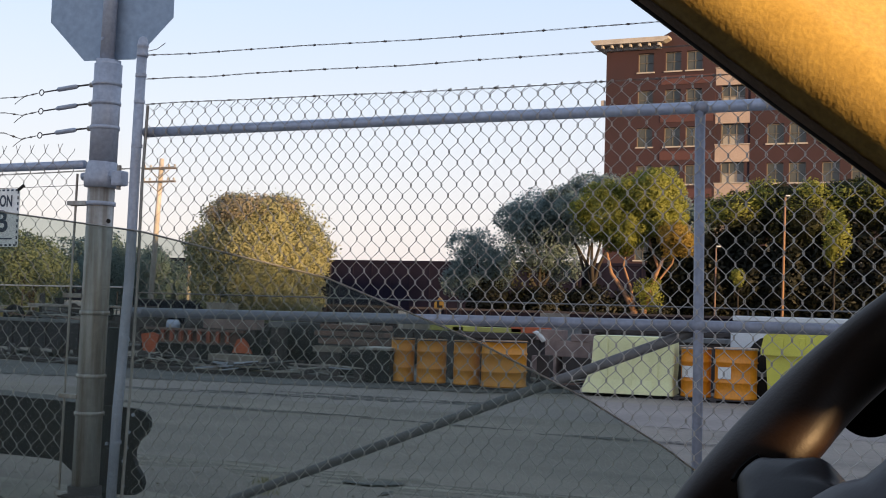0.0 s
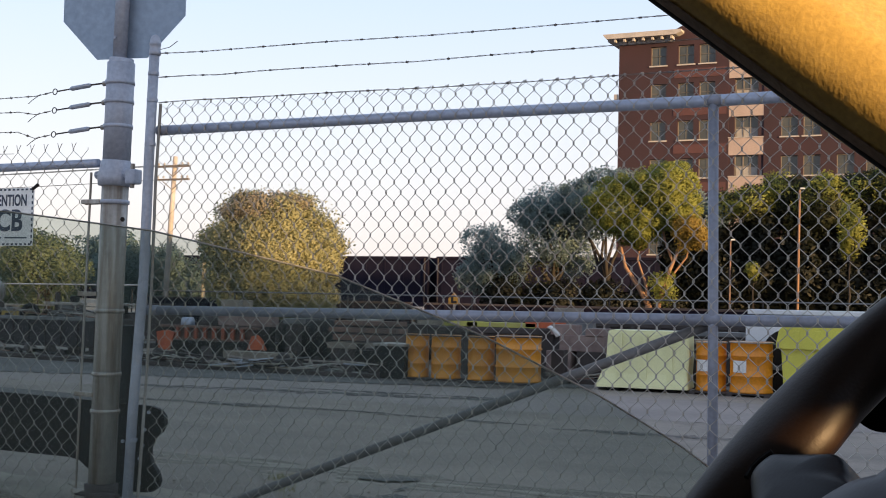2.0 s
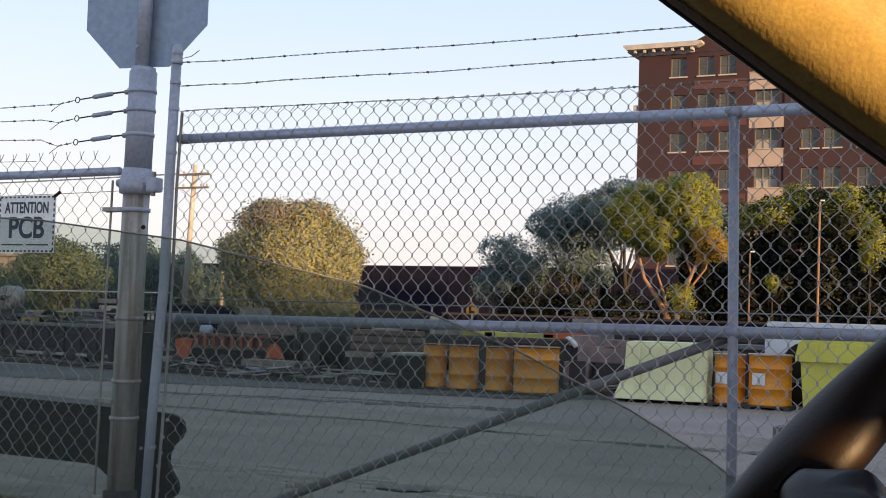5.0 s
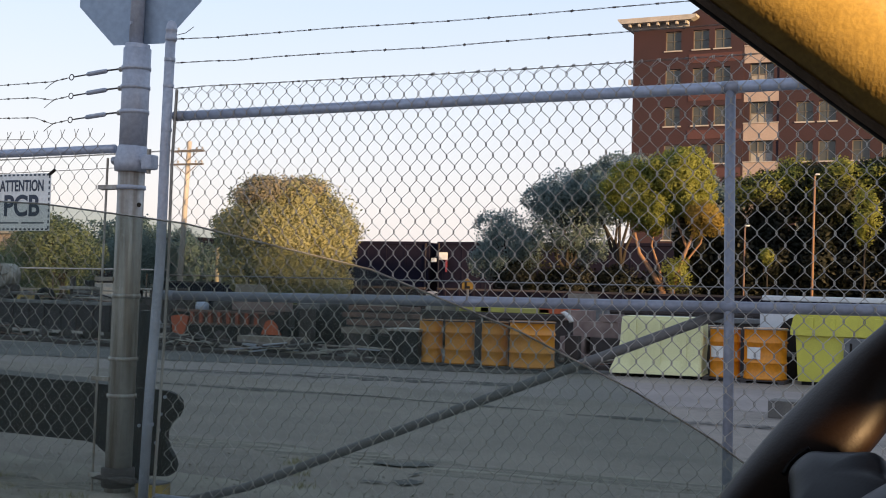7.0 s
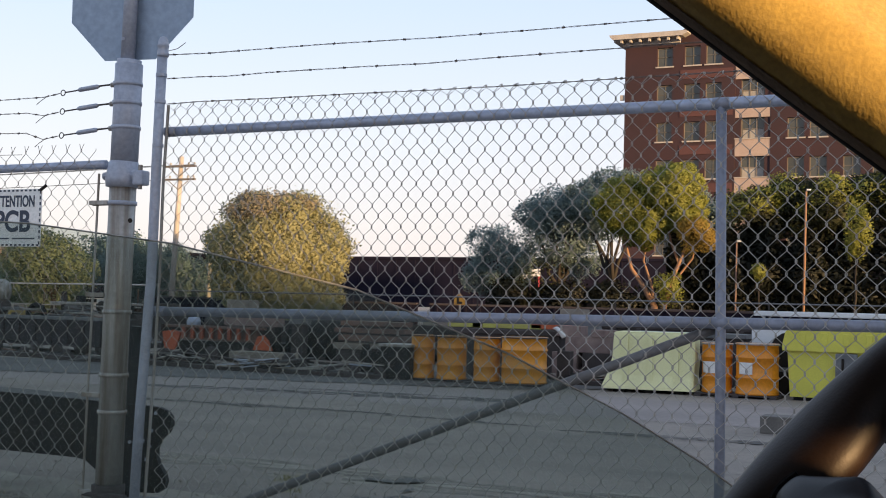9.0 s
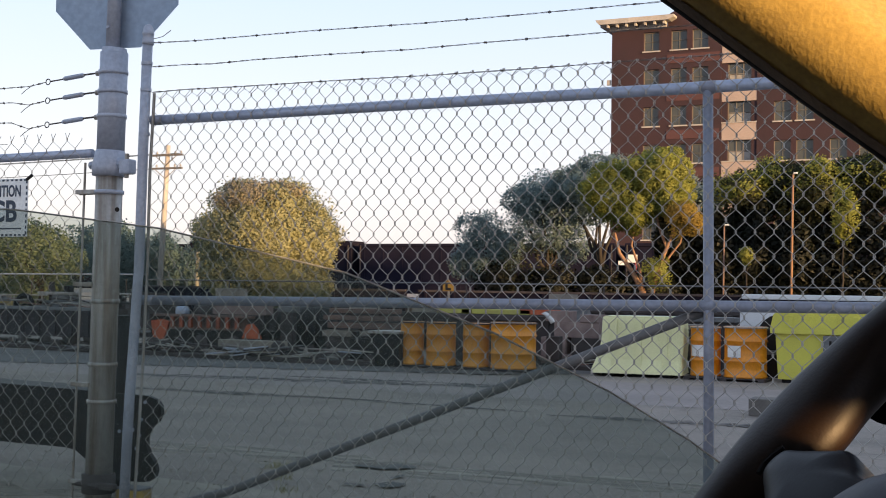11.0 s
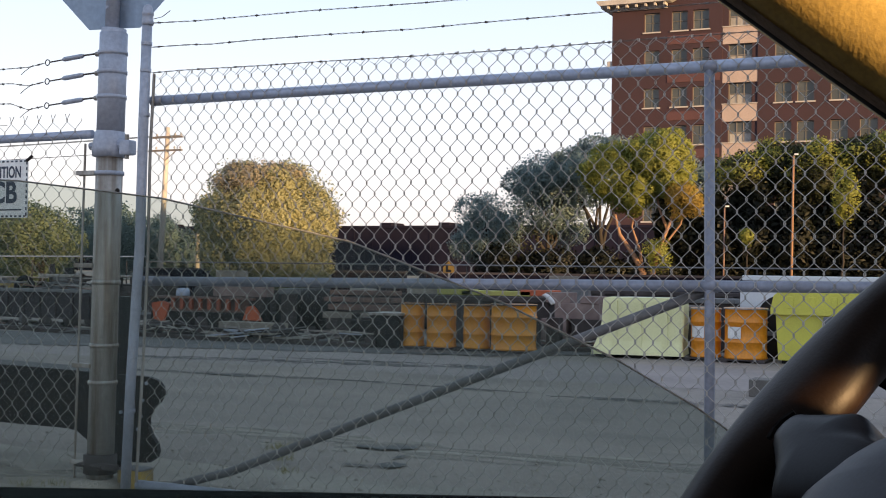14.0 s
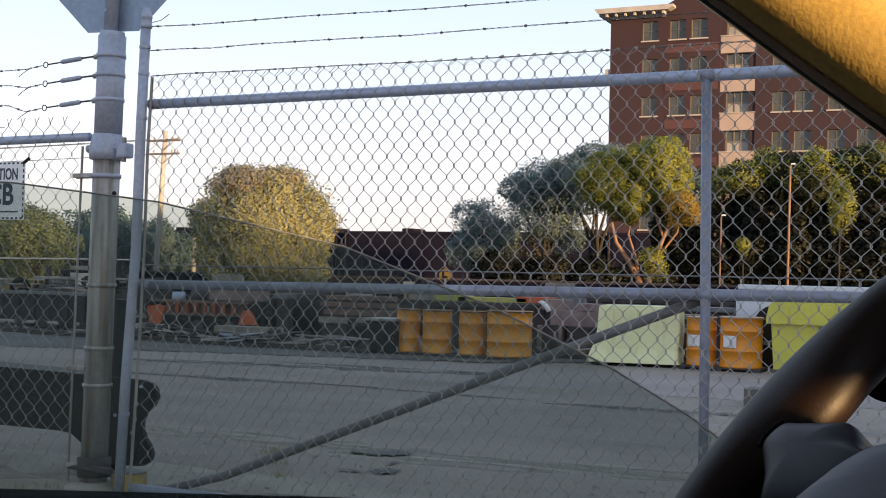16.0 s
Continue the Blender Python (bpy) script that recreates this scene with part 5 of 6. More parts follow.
build_tree((-13.4, 50.6), "dark blue-green tree behind the forked tree", (0, 0, 2.0), 0.14, lump(0.2, 0, 5.5, 2.0, 1.2, 1.15, 14, 15, 0.45), 15000, 0.115, LEAF_DARK, DARK_BARK, 15)
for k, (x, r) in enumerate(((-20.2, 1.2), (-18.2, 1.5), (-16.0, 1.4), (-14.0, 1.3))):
    build_tree((x, 47.6 + 0.3 * k), "low bush with shade-coloured leaves before the passing train", (0, 0, 0.6), 0.06, lump(0, 0, 1.5, r, 0.7, 1.2, 9, 95 + k, 0.5), 7000, 0.13, LEAF_SHADE, DARK_BARK, 95 + k, 3)


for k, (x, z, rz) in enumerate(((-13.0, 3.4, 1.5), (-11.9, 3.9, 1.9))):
    build_tree((x, 50.2), "dense understorey tree with shade-coloured leaves beyond the yard", (0, 0, 1.6), 0.08, lump(0, 0, z, 0.95, 0.45, rz, 12, 120 + k, 0.5), 7000, 0.2, LEAF_SHADE, DARK_BARK, 120 + k)


def build_forked_tree():
    t = empty("tree", (-12.6, 43.85, YZ), "forked tan-barked tree with yellow-green sunlit crown", "tree")
    rng = random.Random(31)
    for a, b, r0 in (((0, 0, 0), (-0.05, 0, 1.5), 0.16), ((0.15, 0, 0.3), (0.35, 0, 1.6), 0.11)):
        limb(t, wobble(a, b, 3, 0.04, rng), r0, r0 * 0.8, BARK, "trunk")
    for pts, r0 in ((((-0.05, 0, 1.5), (-0.45, 0, 2.2), (-0.95, 0, 2.9), (-1.15, -0.1, 3.8), (-1.3, 0, 4.8)), 0.12),
                    (((-0.05, 0, 1.5), (-0.2, 0.1, 2.3), (-0.55, 0.2, 3.2), (-0.3, 0.2, 4.6)), 0.07),
                    (((0.35, 0, 1.6), (0.55, 0, 2.4), (0.85, 0, 3.1), (1.1, 0, 3.7), (1.3, 0, 4.6)), 0.11),
                    (((0.4, 0, 1.8), (0.75, 0.2, 2.6), (1.3, 0.2, 3.3), (1.5, 0.1, 4.2)), 0.06),
                    (((0.85, 0, 3.1), (0.5, 0.1, 3.9), (0.3, 0, 5.2)), 0.06)):
        limb(t, [Vector(p) for p in pts], r0, 0.025, BARK)
    blobs = (lump(-1.2, 0, 5.1, 1.35, 1.1, 1.25, 20, 21, 0.30) + lump(0.5, 0.1, 5.85, 1.5, 1.2, 1.15, 22, 22, 0.30)
             + lump(-0.4, 0, 4.4, 1.0, 0.9, 0.9, 10, 23, 0.36) + lump(0.9, 0.2, 4.9, 1.0, 0.9, 0.8, 10, 24, 0.36))
    leaf_cloud("crown", blobs, 75000, 0.09, LEAF_GREEN, t, 31, 0.0, 0.75)
    leaf_cloud("foliage", lump(1.55, -0.4, 4.2, 0.85, 0.7, 0.75, 8, 25, 0.5), 8000, 0.078, LEAF_ORANGE, t, 32)
    leaf_cloud("foliage", lump(0.55, -0.2, 2.1, 0.5, 0.5, 0.8, 5, 26, 0.5), 1500, 0.095, LEAF_GREEN, t, 33)


build_forked_tree()
for k, (x, y, z, r) in enumerate(((-38.6, 45.0, 2.5, 1.7), (-36.6, 46.0, 2.3, 1.6), (-35.0, 46.5, 1.9, 1.5))):
    build_tree((x, y), "hazy dark green tree behind the rail yard", (0, 0, 1.2), 0.12, lump(0, 0, z, r, 1.4, z * 0.62, 12, 180 + k, 0.48), 12000, 0.11, LEAF_DARK, DARK_BARK, 180 + k)
# row of trees along the right: shaded undersides, sunlit tops put into leaf colours
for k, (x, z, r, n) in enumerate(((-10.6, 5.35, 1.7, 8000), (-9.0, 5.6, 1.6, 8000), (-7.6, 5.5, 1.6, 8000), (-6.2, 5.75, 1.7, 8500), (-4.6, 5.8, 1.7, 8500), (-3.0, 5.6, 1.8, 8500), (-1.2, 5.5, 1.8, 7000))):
    build_tree((x, 50.8 + 0.5 * (k % 2)), "tall tree with sunlit top and shaded underside put into leaf colour", (0, 0, 2.6), 0.10, lump(0, 0, z, r, 1.5, 1.45, 14, 40 + k, 0.45), 2 * n, 0.115, LEAF_DIM, DARK_BARK, 40 + k,
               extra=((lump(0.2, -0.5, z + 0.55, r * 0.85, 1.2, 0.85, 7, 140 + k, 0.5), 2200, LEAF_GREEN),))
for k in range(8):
    build_tree((-11.6 + 1.6 * k, 50.0), "dense understorey tree with shade-coloured leaves beyond the yard", (0, 0, 2.0), 0.10, lump(0, 0, 2.7, 1.5, 0.45, 2.2, 12, 70 + k, 0.5), 8000, 0.22, LEAF_SHADE, DARK_BARK, 70 + k)
build_tree((-9.55, 47.3), "small sunlit sapling with a thin stem", (0, 0, 2.2), 0.05, lump(0, 0, 2.95, 0.36, 0.36, 0.4, 6, 90, 0.5), 500, 0.11, LEAF_GREEN, DARK_BARK, 90, 2)
build_tree((-6.1, 47.9), "hanging sunlit branchlets of a roadside tree", (0, 0, 2.6), 0.06, lump(0, 0, 4.75, 0.55, 0.5, 1.2, 8, 91, 0.5), 3000, 0.10, LEAF_GREEN, DARK_BARK, 91, 2)


# ---- brick building ----
def build_building():
    fx, fy = -34.3, 108.0
    b = empty("brick_apartment_building", (fx, fy, 0), "tall red brick building with cream bays and white cornice", "building")
    W, top, D = 52.0, 25.4, 22.0
    columns = [3.75, 6.3, 8.25]
    right = [15.5, 17.4, 20.2, 22.6, 25.4, 27.3]
    bays = [(10.2, 13.3), (29.5, 32.6)]
    far = [34.8, 36.7, 39.5, 42.0, 45.0, 47.5]
    sills = [23.2 - 3.45 * k for k in range(7)]
    ww, wh, reveal = 1.45, 1.75, 0.22
    # front wall: piers and courses round the openings
    cols = sorted([(c - ww / 2, c + ww / 2) for c in columns + right + far] + bays)
    rows = sorted([(s, s + wh) for s in sills])
    wall = bmesh.new()
    xs = [0.0] + [v for c in cols for v in c] + [W]
    for i in range(0, len(xs), 2):
        box(xs[i], 0, 0, xs[i + 1], 0.5, top, 0, wall)
    for c in cols:
        if c in bays:
            continue
        zs = [0.0] + [v for r in rows for v in r] + [top]
        for i in range(0, len(zs), 2):
            if zs[i + 1] > zs[i]:
                box(c[0], 0, zs[i], c[1], 0.5, zs[i + 1], 0, wall)
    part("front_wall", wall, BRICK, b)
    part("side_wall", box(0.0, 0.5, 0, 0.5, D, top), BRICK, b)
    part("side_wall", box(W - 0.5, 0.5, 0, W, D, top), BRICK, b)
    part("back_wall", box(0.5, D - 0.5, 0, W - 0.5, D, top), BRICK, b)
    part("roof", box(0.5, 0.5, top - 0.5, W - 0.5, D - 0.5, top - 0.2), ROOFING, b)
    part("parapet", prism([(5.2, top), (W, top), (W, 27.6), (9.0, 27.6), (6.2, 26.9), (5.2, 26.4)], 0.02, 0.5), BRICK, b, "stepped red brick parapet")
    # Lit patches of the wall are put into these lighter bands.
    for s in sills[1:]:
        part("lit_brick_strip", box(5.2, -0.05, s + wh + 0.45, 10.0, -0.002, s + wh + 1.25), BRICK_LIT, b)
    for c in columns + right + far:
        for s in sills:
            w = part("window", box(c - ww / 2 + 0.06, reveal + 0.06, s, c + ww / 2 - 0.06, reveal + 0.09, s + wh), DARK_GLASS, b)
            part("frame", box(c - ww / 2, reveal, s, c - ww / 2 + 0.06, reveal + 0.12, s + wh), WINDOW_FRAME, w)
            part("frame", box(c + ww / 2 - 0.06, reveal, s, c + ww / 2, reveal + 0.12, s + wh), WINDOW_FRAME, w)
            part("frame", box(c - ww / 2 + 0.06, reveal, s + wh - 0.09, c + ww / 2 - 0.06, reveal + 0.12, s + wh), WINDOW_FRAME, w)
            part("mullion", box(c - 0.03, reveal + 0.01, s, c + 0.03, reveal + 0.05, s + wh - 0.09), MULLION, w)
            part("mullion", box(c - ww / 2 + 0.06, reveal + 0.01, s + wh * 0.5 - 0.03, c + ww / 2 - 0.06, reveal + 0.055, s + wh * 0.5 + 0.03), MULLION, w)
            part("sill", box(c - ww / 2 - 0.12, -0.10, s - 0.13, c + ww / 2 + 0.12, reveal, s - 0.005), STONE_TRIM, w)
    for x0, x1 in bays:
        for s in sills:
            part("bay_panel", box(x0, 0.02, s - 1.55, x1, 0.4, s - 0.02, 0.03), CREAM, b, "cream stucco bay panel")
            part("bay_panel_cap", box(x0 - 0.03, -0.05, s - 0.02, x1 + 0.03, 0.4, s + 0.06), STONE_TRIM, b)
            w = part("bay_window", box(x0 + 0.5, 0.45, s + 0.06, x1 - 0.5, 0.48, s + 1.88), DARK_GLASS, b)
            for x in (x0 + 0.5, x0 + 1.2, x1 - 1.28, x1 - 0.58):
                part("mullion", box(x, 0.38, s + 0.06, x + 0.08, 0.45, s + 1.88), WINDOW_FRAME, w)
            part("mullion", box(x0 + 0.5, 0.39, s + 0.9, x1 - 0.5, 0.445, s + 0.97), WINDOW_FRAME, w)
            part("blind", box(x0 + 0.62, 0.425, s + 0.10, x1 - 0.62, 0.447, s + 0.86), BLIND, w, "pale lowered blind")
            for xa, xb in ((x0, x0 + 0.5), (x1 - 0.5, x1)):
                part("bay_pier", box(xa, 0.1, s + 0.06, xb, 0.5, s + 1.90), BRICK, b)
    cor = part("cornice", prism([(-1.15, 26.0), (-0.9, 25.75), (5.6, 25.75), (6.1, 26.0), (6.1, 26.2), (-1.25, 26.2)], -1.15, 0.0), STONE_TRIM, b, "white bracketed cornice")
    part("cornice_fascia", box(-0.2, -0.2, 25.3, 5.2, 0.0, 25.75, 0.03), STONE_TRIM, cor)
    part("cornice_return", box(-1.15, 0.02, 25.75, 0.0, 6.0, 26.2), STONE_TRIM, cor)
    for k in range(7):
        part("bracket", box(-0.25 + 0.88 * k, -0.95, 25.45, -0.03 + 0.88 * k, -0.2, 25.75, 0.03), STONE_TRIM, cor)
    part("corner_lamp", box(-0.5, 0.1, 20.3, -0.1, 0.3, 20.8, 0.03), STONE_TRIM, b, "small white lamp on the corner")


build_building()
hall = empty("low_pale_building", (-56, 51, YZ), "low cream building with flat roof far behind trees", "building")
part("wall", box(-6, 0, 0, 5.5, 1.2, 3.85), CREAM, hall)
part("roof", box(-6.2, -0.2, 3.85, 5.7, 1.4, 4.0), STONE_TRIM, hall)


# ---- train ----
TRAIN_Y, TRAIN_SPEED = 68.0, 3.27
CARS = []


def build_freight_car(local, kind):
    length, lo, hi = 16.6, 1.15, 3.90
    c = empty("freight_car", (local + length / 2, TRAIN_Y, YZ), "dull dark maroon freight car rolling in a long train" if kind != "hatch" else "dull black covered hopper car with roof hatches", "train car", "cars of the passing train")
    h = length / 2
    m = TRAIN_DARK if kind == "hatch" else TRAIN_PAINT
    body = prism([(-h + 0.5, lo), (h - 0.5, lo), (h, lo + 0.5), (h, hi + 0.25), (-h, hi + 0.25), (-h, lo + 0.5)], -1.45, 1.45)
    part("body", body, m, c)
    part("top_chord", box(-h, -1.53, hi + 0.12, h, -1.40, hi + 0.30, 0.02), m, c)
    part("side_sill", box(-h, -1.55, lo - 0.02, h, -1.42, lo + 0.24, 0.02), m, c)
    for k in range(13):
        x = -h + 0.35 + k * (length - 0.7) / 12
        part("side_rib", box(x - 0.05, -1.475, lo + 0.24, x + 0.05, -1.44, hi + 0.12, 0.01), m, c)
    for x in (-h + 1.6, -h + 3.4, h - 3.4, h - 1.6):
        part("wheel", tube([(x, -0.85, 0.46), (x, -0.72, 0.46)], 0.46, 18), DARK_STEEL, c, smooth=True)
        part("wheel", tube([(x, 0.72, 0.46), (x, 0.85, 0.46)], 0.46, 18), DARK_STEEL, c, smooth=True)
    for s in (-1, 1):
        part("truck_frame", box(s * (h - 2.5) - 1.3, -1.0, 0.35, s * (h - 2.5) + 1.3, -0.88, 0.75, 0.04), DARK_STEEL, c)
        part("coupler", box(s * h - 0.2, -0.15, 0.8, s * h + s * 0.65 + 0.2, 0.15, 1.05), DARK_STEEL, c)
        part("ladder_rail", box(s * (h - 0.15) - 0.03, -1.60, lo, s * (h - 0.15) + 0.03, -1.56, hi + 0.2), DARK_STEEL, c)
    if kind == "hatch":
        for x in (4.8, 6.5, 7.75, 0.8, -4.0):
            part("roof_hatch", box(x - 0.38, -1.2, hi + 0.25, x + 0.38, 0.6, hi + 0.50, 0.05), m, c)
        part("roof_walk", box(-h, -0.3, hi + 0.28, h, 0.3, hi + 0.34), DARK_STEEL, c)
    if kind == "marked":
        part("stencil_panel", box(-h + 0.1, -1.585, 3.10, -h + 0.75, -1.565, 3.55), LABEL, c, "blank white marking panel")
        part("stencil_panel", box(-h - 0.35 + 0.55 - 0.9 + 0.35, -1.585, 2.95, -h + 0.0, -1.565, 3.2), LABEL, c, "blank white marking panel")
        part("reflector", box(-h + 0.62, -1.59, 2.35, -h + 0.74, -1.57, 3.10), RED_PAINT, c, "red and white reflector strip")
    CARS.append((c, local + length / 2))


for local, kind in ((-143.0, "plain"), (-125.8, "plain"), (-108.6, "hatch"), (-91.4, "hatch"), (-74.2, "plain"), (-57.0, "marked"), (-39.8, "plain"), (-22.6, "plain"), (-5.4, "plain"), (11.8, "plain")):
    build_freight_car(local + 0.8, kind)
track = empty("railway_track", (-30, TRAIN_Y, YZ - 0.02), "long steel railway track on ballast", "track", kind="structure")
for y in (-0.76, 0.76):
    part("rail", box(-200, y - 0.035, 0.0, 200, y + 0.035, 0.02), DARK_STEEL, track)

# ---- the car that the camera looks out of ----
car = empty("car", (0, 0.58, 0), "car interior at the driver window, glass half lowered", "car")
AY = 0.58


def build_pillar():
    a, b, c = Vector((0.782, 0, -0.623)), Vector((0.623, 0, 0.782)), Vector((0, -1, 0))
    # the section turns smoothly from facing the window to facing the cabin
    prof, p, q = [(0.0, -0.04), (0.0, 0.0)], 0.0, 0.0
    for k in range(36):
        turn = radians(-80 + 120 * min(1, k / 25) ** 0.97)
        step = 0.0023 if k < 26 else 0.016
        p, q = p + step * math.cos(turn), q - step * math.sin(turn)
        prof.append((p, q))
    prof.append((p, q - 0.04))
    o = Vector((-0.172, 0, 1.355))
    bm = bmesh.new()
    rings = []
    for s in (-0.17, -0.1, -0.05, 0.0, 0.1, 0.2, 0.30, 0.42):
        bow = 0.003 * (s - 0.08) ** 2 / 0.04
        rings.append([bm.verts.new(o + a * s + b * (p + bow) + c * q) for p, q in prof])
    split = 7
    # Dark edging that also holds the shade up to the sunlit face.
    strip = bmesh.new()
    soft = [[strip.verts.new(v.co + c * 0.0004 - b * 0.0006) for v in r[1:split + 1]] for r in rings]
    for p, q in zip(soft, soft[1:]):
        for k in range(split - 1):
            strip.faces.new((p[k], p[k + 1], q[k + 1], q[k]))
    part("pillar_edge_shade", strip, EDGING_SHADE, car, "dark brown pillar edging with its shade put in", smooth=True)
    for p, q in zip(rings, rings[1:]):
        for k in range(len(prof) - 1):
            bm.faces.new((p[k], p[k + 1], q[k + 1], q[k]))
        bm.faces.new((p[-1], p[0], q[0], q[-1]))
    bm.faces.new(rings[0])
    bm.faces.new(rings[-1][::-1])
    bmesh.ops.recalc_face_normals(bm, faces=bm.faces[:])
    seal = [o + a * s + b * 0.004 + c * 0.003 for s in (-0.17, 0.0, 0.2, 0.42)]
    part("weather_seal", tube(seal, 0.0045, 12), RUBBER, car, "black rubber door seal", smooth=True)
    part("windscreen_pillar", bm, TRIM_PLASTIC, car, "grained tan pillar trim", smooth=True)


def build_window():
    edge = [(-1.05, 1.270), (-0.80, 1.264), (-0.604, 1.254), (-0.487, 1.241), (-0.353, 1.2145), (-0.261, 1.183), (-0.196, 1.1547), (-0.155, 1.133), (-0.120, 1.110), (-0.05, 1.065), (0.0, 1.0)]
    pane = prism(edge + [(0.0, 0.95), (-1.05, 0.95)], 0.018, 0.022)
    g = part("window_glass", pane, WINDOW, car, "dusty half-lowered window glass")
    g.visible_shadow = False
    part("glass_edge", tube([(x, 0.02, z) for x, z in edge], 0.0006, 6), GLASS_EDGE, car, "pale ground glass edge")
    part("door_panel", prism([(-1.1, 0.30), (0.5, 0.30), (0.5, 1.075), (-0.249, 1.067), (-0.414, 1.055), (-0.69, 1.034), (-1.1, 1.0)], -0.06, 0.10), DOOR_PLASTIC, car, "black door panel and sill")
    for x in (0.95, -1.75):
        part("tyre", tube([(x, -0.12, 0.32), (x, 0.10, 0.32)], 0.32, 24), RUBBER, car, smooth=True)
    part("sill_beam", box(-1.9, -0.14, 0.22, 1.1, 0.08, 0.32, 0.02), DOOR_PLASTIC, car)


def build_cabin_shade():
    """Unseen headliner, rear panel and far door, added to keep the cabin dim."""
    part("headliner", box(-1.5, -1.75, 1.45, 0.22, -0.04, 1.50, 0.015), CABIN_FABRIC, car, "unseen grey fabric headliner added to dim the cabin")
    part("shade_rear_panel", box(-1.55, -1.7, 0.35, -1.45, -0.1, 1.40, 0.02), DOOR_PLASTIC, car)
    part("shade_door_panel", box(-1.4, -1.78, 0.35, 0.5, -1.68, 1.02, 0.02), DOOR_PLASTIC, car)
    part("floor_pan", box(-1.5, -1.7, 0.28, 0.5, -0.08, 0.33), DOOR_PLASTIC, car)


def build_sun_baffle():
    """Unseen dash blocks added to shade the wheel; one gap passes a sun spot."""
    h, n = Vector((0.911, -0.412, 0)), Vector((0.412, 0.911, 0))
    spot = Vector((-0.0715, 0.5161, 1.1542))
    c = spot + h * 0.42
    c.z = spot.z + 0.42 * 0.1057
    mid = c.dot(n)
    bm = bmesh.new()

    def block(n0, n1, z0, z1):
        pts = [h * (c.dot(h) + d) + n * k for d in (0, 0.09) for k in (n0, n1)]
        lo = [bm.verts.new((p.x, p.y - AY, z0)) for p in pts]
        hi = [bm.verts.new((p.x, p.y - AY, z1)) for p in pts]
        for f in ((0, 1, 3, 2),):
            bm.faces.new([lo[k] for k in f][::-1])
            bm.faces.new([hi[k] for k in f])
        for a, b in ((0, 1), (1, 3), (3, 2), (2, 0)):
            bm.faces.new((lo[a], lo[b], hi[b], hi[a]))

    top = 1.30
    block(-0.55, 0.385, 0.5, 1.40)
    block(0.385, mid - 0.011, 0.5, top)
    block(mid + 0.011, 0.70, 0.5, top)
    block(mid - 0.011, mid + 0.011, 0.5, c.z - 0.010)
    block(mid - 0.011, mid + 0.011, c.z + 0.011, top)
    bmesh.ops.recalc_face_normals(bm, faces=bm.faces[:])
    part("sun_baffle", bm, DOOR_PLASTIC, car, "unseen black blocks added to keep sun off the wheel")


def build_wheel():
    w = new("steering_wheel")
    w.parent = car
    # axes of the wheel: u and v in its plane, n out of it towards the seat
    u, v, n = Vector((0.6517, 0.2681, 0.7095)), Vector((0.5403, -0.8206, -0.1862)), Vector((-0.5324, -0.5047, 0.6796))
    M = Matrix((u, v, n)).transposed().to_4x4()
    w.matrix_basis = Matrix.Translation((0.0197, 0.3899 - AY, 1.1272)) @ M
    w["label"] = "dark leather steering wheel with grey spoke"
    R, seg, sides = 0.185, 120, 18
    bm = bmesh.new()
    rings = []
    for i in range(seg):
        an = 2 * math.pi * i / seg
        # thumb swelling on the upper left
        swell = 1 + 0.42 * math.exp(-((math.degrees(an) - 264) / 10) ** 2)
        d = Vector((math.cos(an), math.sin(an), 0))
        rings.append([bm.verts.new(d * R + (-d * (0.0148 * (swell * 2 - 1) if math.cos(2 * math.pi * k / sides) > 0 else 0.0148) * math.cos(2 * math.pi * k / sides)) + Vector((0, 0, 0.0160 * math.sin(2 * math.pi * k / sides)))) for k in range(sides)])
    for i in range(seg):
        p, q = rings[i], rings[(i + 1) % seg]
        for k in range(sides):
            bm.faces.new((p[k], p[(k + 1) % sides], q[(k + 1) % sides], q[k]))
    bmesh.ops.recalc_face_normals(bm, faces=bm.faces[:])
    part("rim", bm, WHEEL_LEATHER, w, smooth=True)

    def rounded(outline):
        """Cuts the corners of a closed outline twice."""
        for _ in range(2):
            outline = [tuple(a * f + c * (1 - f) for a, c in zip(p, q)) for p, q in zip(outline, outline[1:] + outline[:1]) for f in (0.75, 0.25)]
        return outline

    def plate(name, outline, z0, z1, material, label):
        """A padded piece: its face swells from the outline to the middle."""
        b = bmesh.new()
        cx, cy = sum(x for x, _ in outline) / len(outline), sum(y for _, y in outline) / len(outline)
        edge = z0 + 0.72 * (z1 - z0)
        n = len(outline)
        loops = [[b.verts.new((x, y, z0)) for x, y in outline]]
        for f in (1.0, 0.96, 0.88, 0.75, 0.58, 0.38, 0.18):
            z = edge + (z1 - edge) * math.sqrt(1 - f ** 3)
            loops.append([b.verts.new((cx + (x - cx) * f, cy + (y - cy) * f, z)) for x, y in outline])
        b.faces.new(loops[0][::-1])
        b.faces.new(loops[-1])
        for p, q in zip(loops, loops[1:]):
            for k in range(n):
                b.faces.new((p[k], p[(k + 1) % n], q[(k + 1) % n], q[k]))
        bmesh.ops.recalc_face_normals(b, faces=b.faces[:])
        return part(name, b, material, w, label, smooth=True)

    spoke = [(-0.0451, -0.1541), (-0.0405, -0.1568), (-0.0357, -0.1569), (-0.0304, -0.1552), (-0.0266, -0.1449), (-0.0175, -0.1254), (-0.015, -0.1211), (-0.0181, -0.1127), (-0.0215, -0.1058), (-0.0202, -0.0903), (-0.0359, -0.0672), (-0.0647, -0.1202), (-0.0617, -0.1247), (-0.0545, -0.1335), (-0.049, -0.1447)]
    seam = [(x, y - 0.0005, 0.0145) for x, y in spoke[:4]]
    part("seam", tube(seam, 0.0012, 6), RUBBER, w, "dark seam of the spoke")
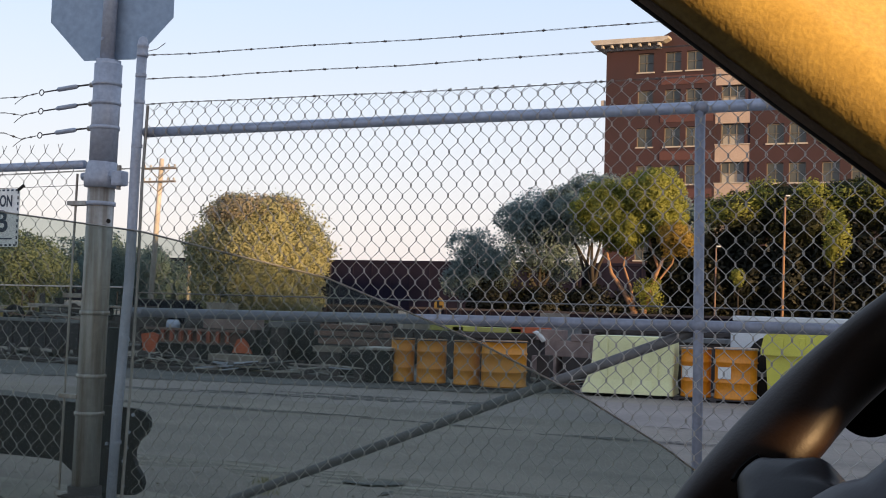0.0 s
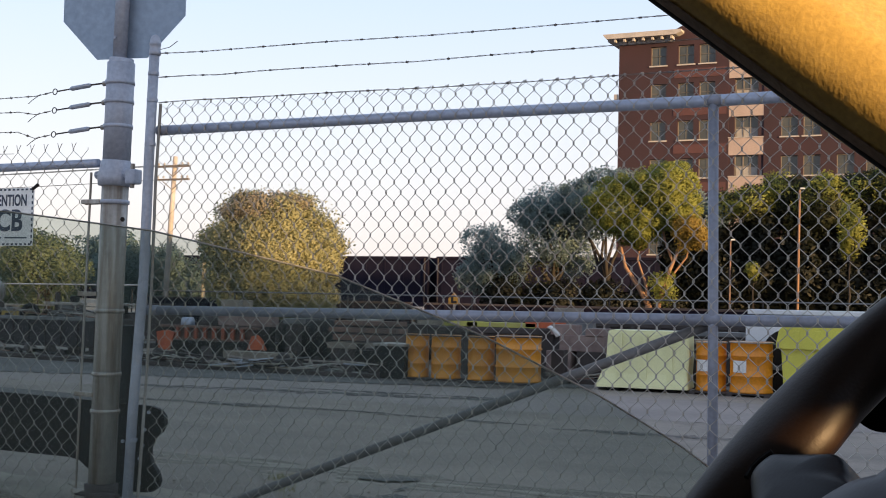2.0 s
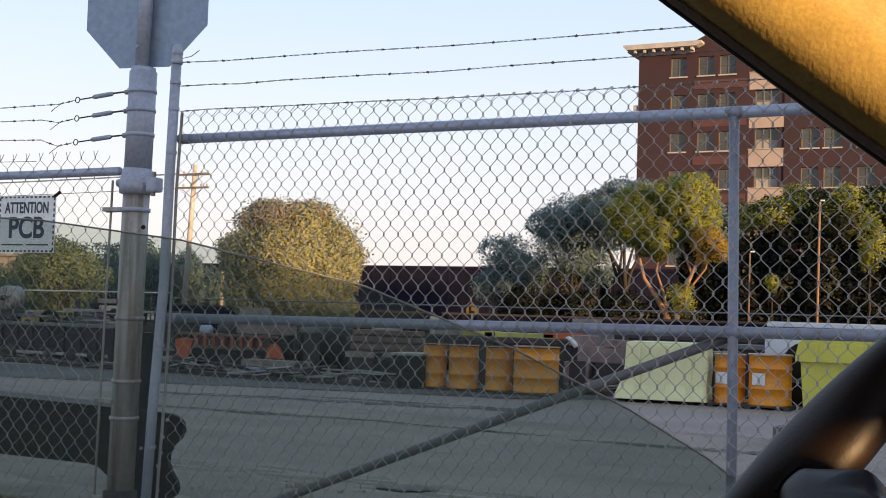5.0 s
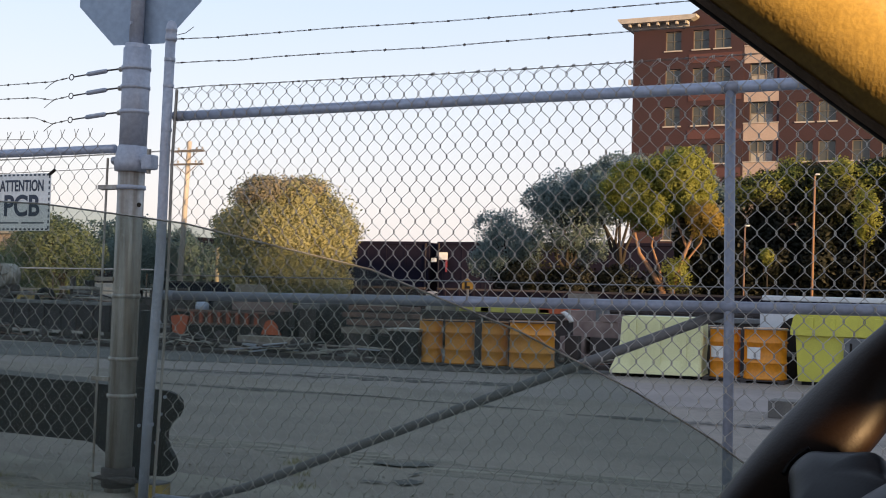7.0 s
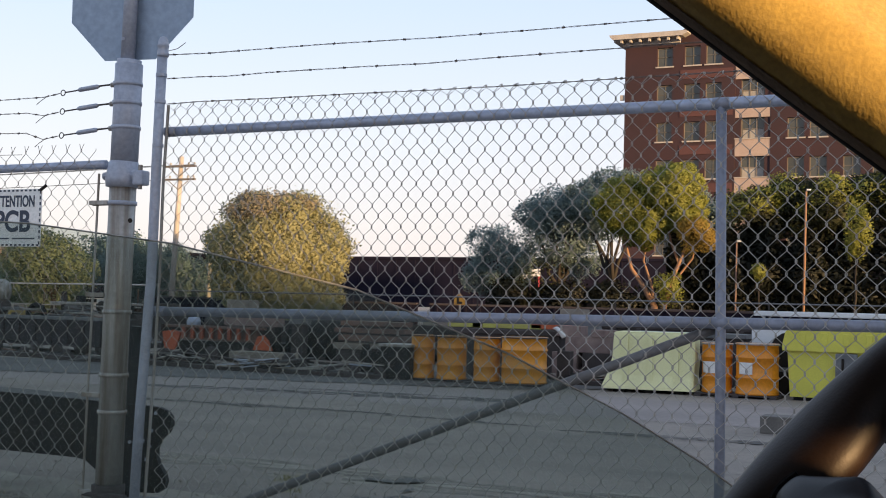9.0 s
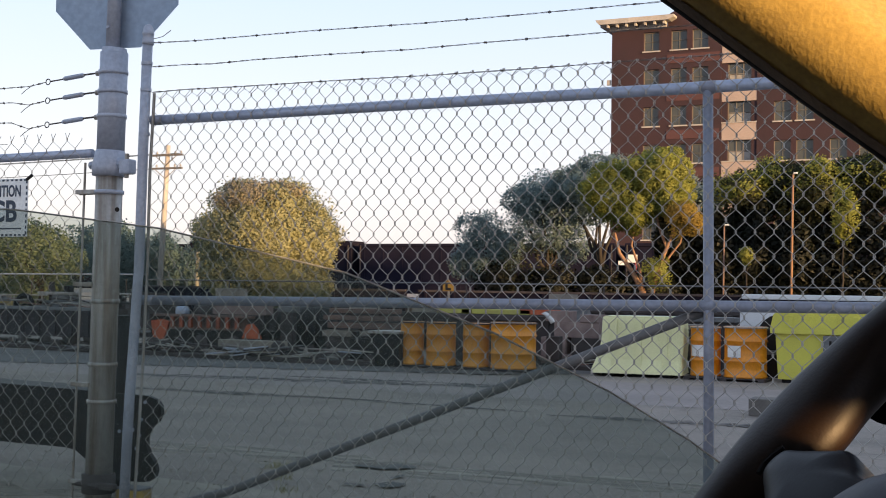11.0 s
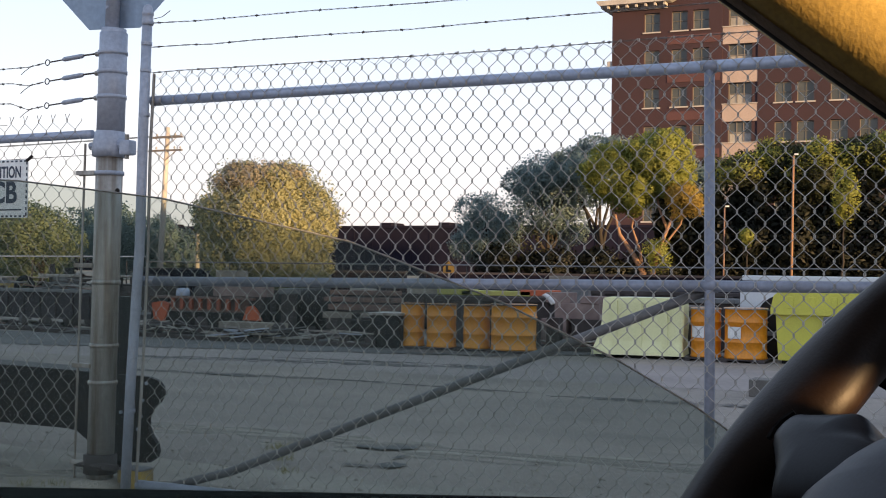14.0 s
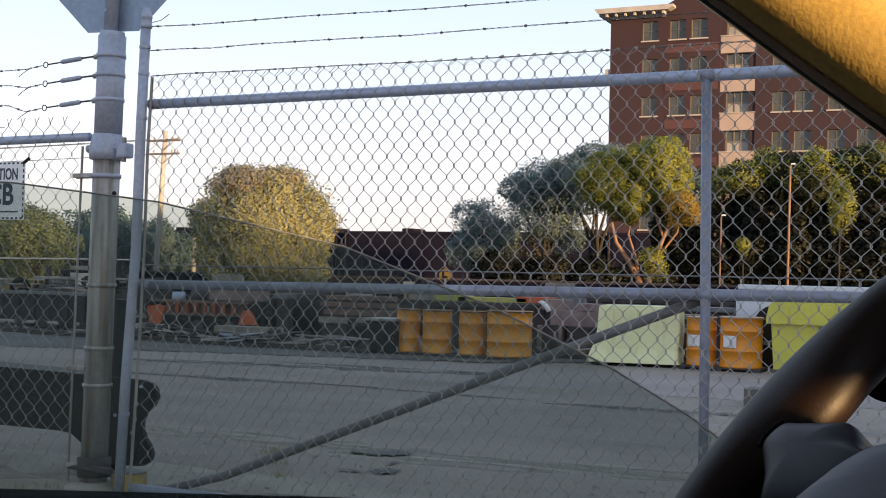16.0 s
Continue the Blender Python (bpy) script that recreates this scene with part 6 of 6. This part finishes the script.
    plate("spoke", rounded(spoke), -0.012, 0.0195, WHEEL_SPOKE, "plastic spoke with sky blue put into its colour")
    spoke = [(0.085, -0.06), (0.13, -0.085), (0.165, -0.07), (0.172, -0.04), (0.13, -0.03), (0.085, -0.02)]
    plate("spoke", spoke, -0.014, 0.0, WHEEL_PLASTIC, "plastic spoke with sky blue put into its colour")
    hub = [(-0.014, -0.0706), (-0.0185, -0.0762), (-0.0244, -0.0831), (-0.033, -0.0874), (-0.0409, -0.0903), (-0.0468, -0.0909), (-0.0545, -0.0926), (-0.0575, -0.093), (-0.0686, -0.0886), (-0.1, -0.06), (-0.1, 0.0), (-0.06, 0.06), (0.0, 0.08), (0.06, 0.06), (0.08, 0.0), (0.065, -0.04), (0.03, -0.07)]
    plate("hub_pad", rounded(hub), -0.03, 0.036, WHEEL_PLASTIC, "padded hub with sky blue put into its colour")


def build_bezel():
    """A black ring on a stalk behind the wheel."""
    m = new("stalk_ring")
    m.parent = car
    m.matrix_basis = pose(-0.066, 0.664 - AY, 1.157, 92, 0, 5)
    m["label"] = "round black ring on a stalk behind the wheel"
    ring = lathe([(0.0125, -0.012), (0.0165, -0.012), (0.0175, 0.0), (0.0165, 0.006), (0.0135, 0.006), (0.0125, 0.0)], 32)
    part("ring", ring, DOOR_PLASTIC, m, smooth=True)
    part("dial", lathe([(0.0128, -0.006), (0.0128, -0.003), (0.006, -0.0015), (0.003, -0.001)], 24), BEZEL_FACE, m, "dial with sunlit gold put into its colour")
    part("stem", tube([(0.016, 0, -0.004), (0.10, 0.0, -0.06)], 0.006, 10), DOOR_PLASTIC, m, smooth=True)


def build_mirror():
    m = new("door_mirror")
    m.parent = car
    M = pose(0, 0, 0, 92.7, -1.7, 25.0)
    eye, d = Vector((0, 0, 1.2)), 0.95
    ray = M.to_3x3() @ Vector((0.60, -0.10, -1))
    m.matrix_basis = Matrix.Translation(eye + ray * d - Vector((0, AY, 0))) @ M.to_3x3().to_4x4()
    m["label"] = "black door mirror"

    def rounded(w, h, r, z):
        out = []
        for sx, sy, r0 in ((1, 1, 0), (-1, 1, 90), (-1, -1, 180), (1, -1, 270)):
            for k in range(6):
                an = radians(r0 + 18 * k)
                out.append(Vector((sx * (w - r) + r * math.cos(an), sy * (h - r) + r * math.sin(an), z)))
        return out

    bm = bmesh.new()
    loops = [[bm.verts.new(v) for v in rounded(w, h, r, z)] for w, h, r, z in ((0.06, 0.04, 0.03, -0.06), (0.095, 0.06, 0.05, -0.03), (0.10, 0.065, 0.055, 0.0), (0.097, 0.062, 0.052, 0.006), (0.088, 0.053, 0.045, 0.004), (0.086, 0.051, 0.043, -0.006))]
    for a, b in zip(loops, loops[1:]):
        for k in range(24):
            bm.faces.new((a[k], a[(k + 1) % 24], b[(k + 1) % 24], b[k]))
    bm.faces.new(loops[0][::-1])
    bmesh.ops.recalc_face_normals(bm, faces=bm.faces[:])
    part("mirror_housing", bm, DOOR_PLASTIC, m, smooth=True)
    b2 = bmesh.new()
    b2.faces.new([b2.verts.new(v) for v in rounded(0.086, 0.051, 0.043, -0.005)])
    part("mirror_pane", b2, MIRROR, m, "silvered mirror pane")


build_pillar()
build_window()
build_cabin_shade()
build_sun_baffle()
build_wheel()
build_bezel()
build_mirror()


def motions():
    """The train rolls steadily along the track."""
    for c, start in CARS:
        walk(c, [(0.5 * k, pose(start + TRAIN_SPEED * 0.5 * k, TRAIN_Y, YZ)) for k in range(33)])


motions()
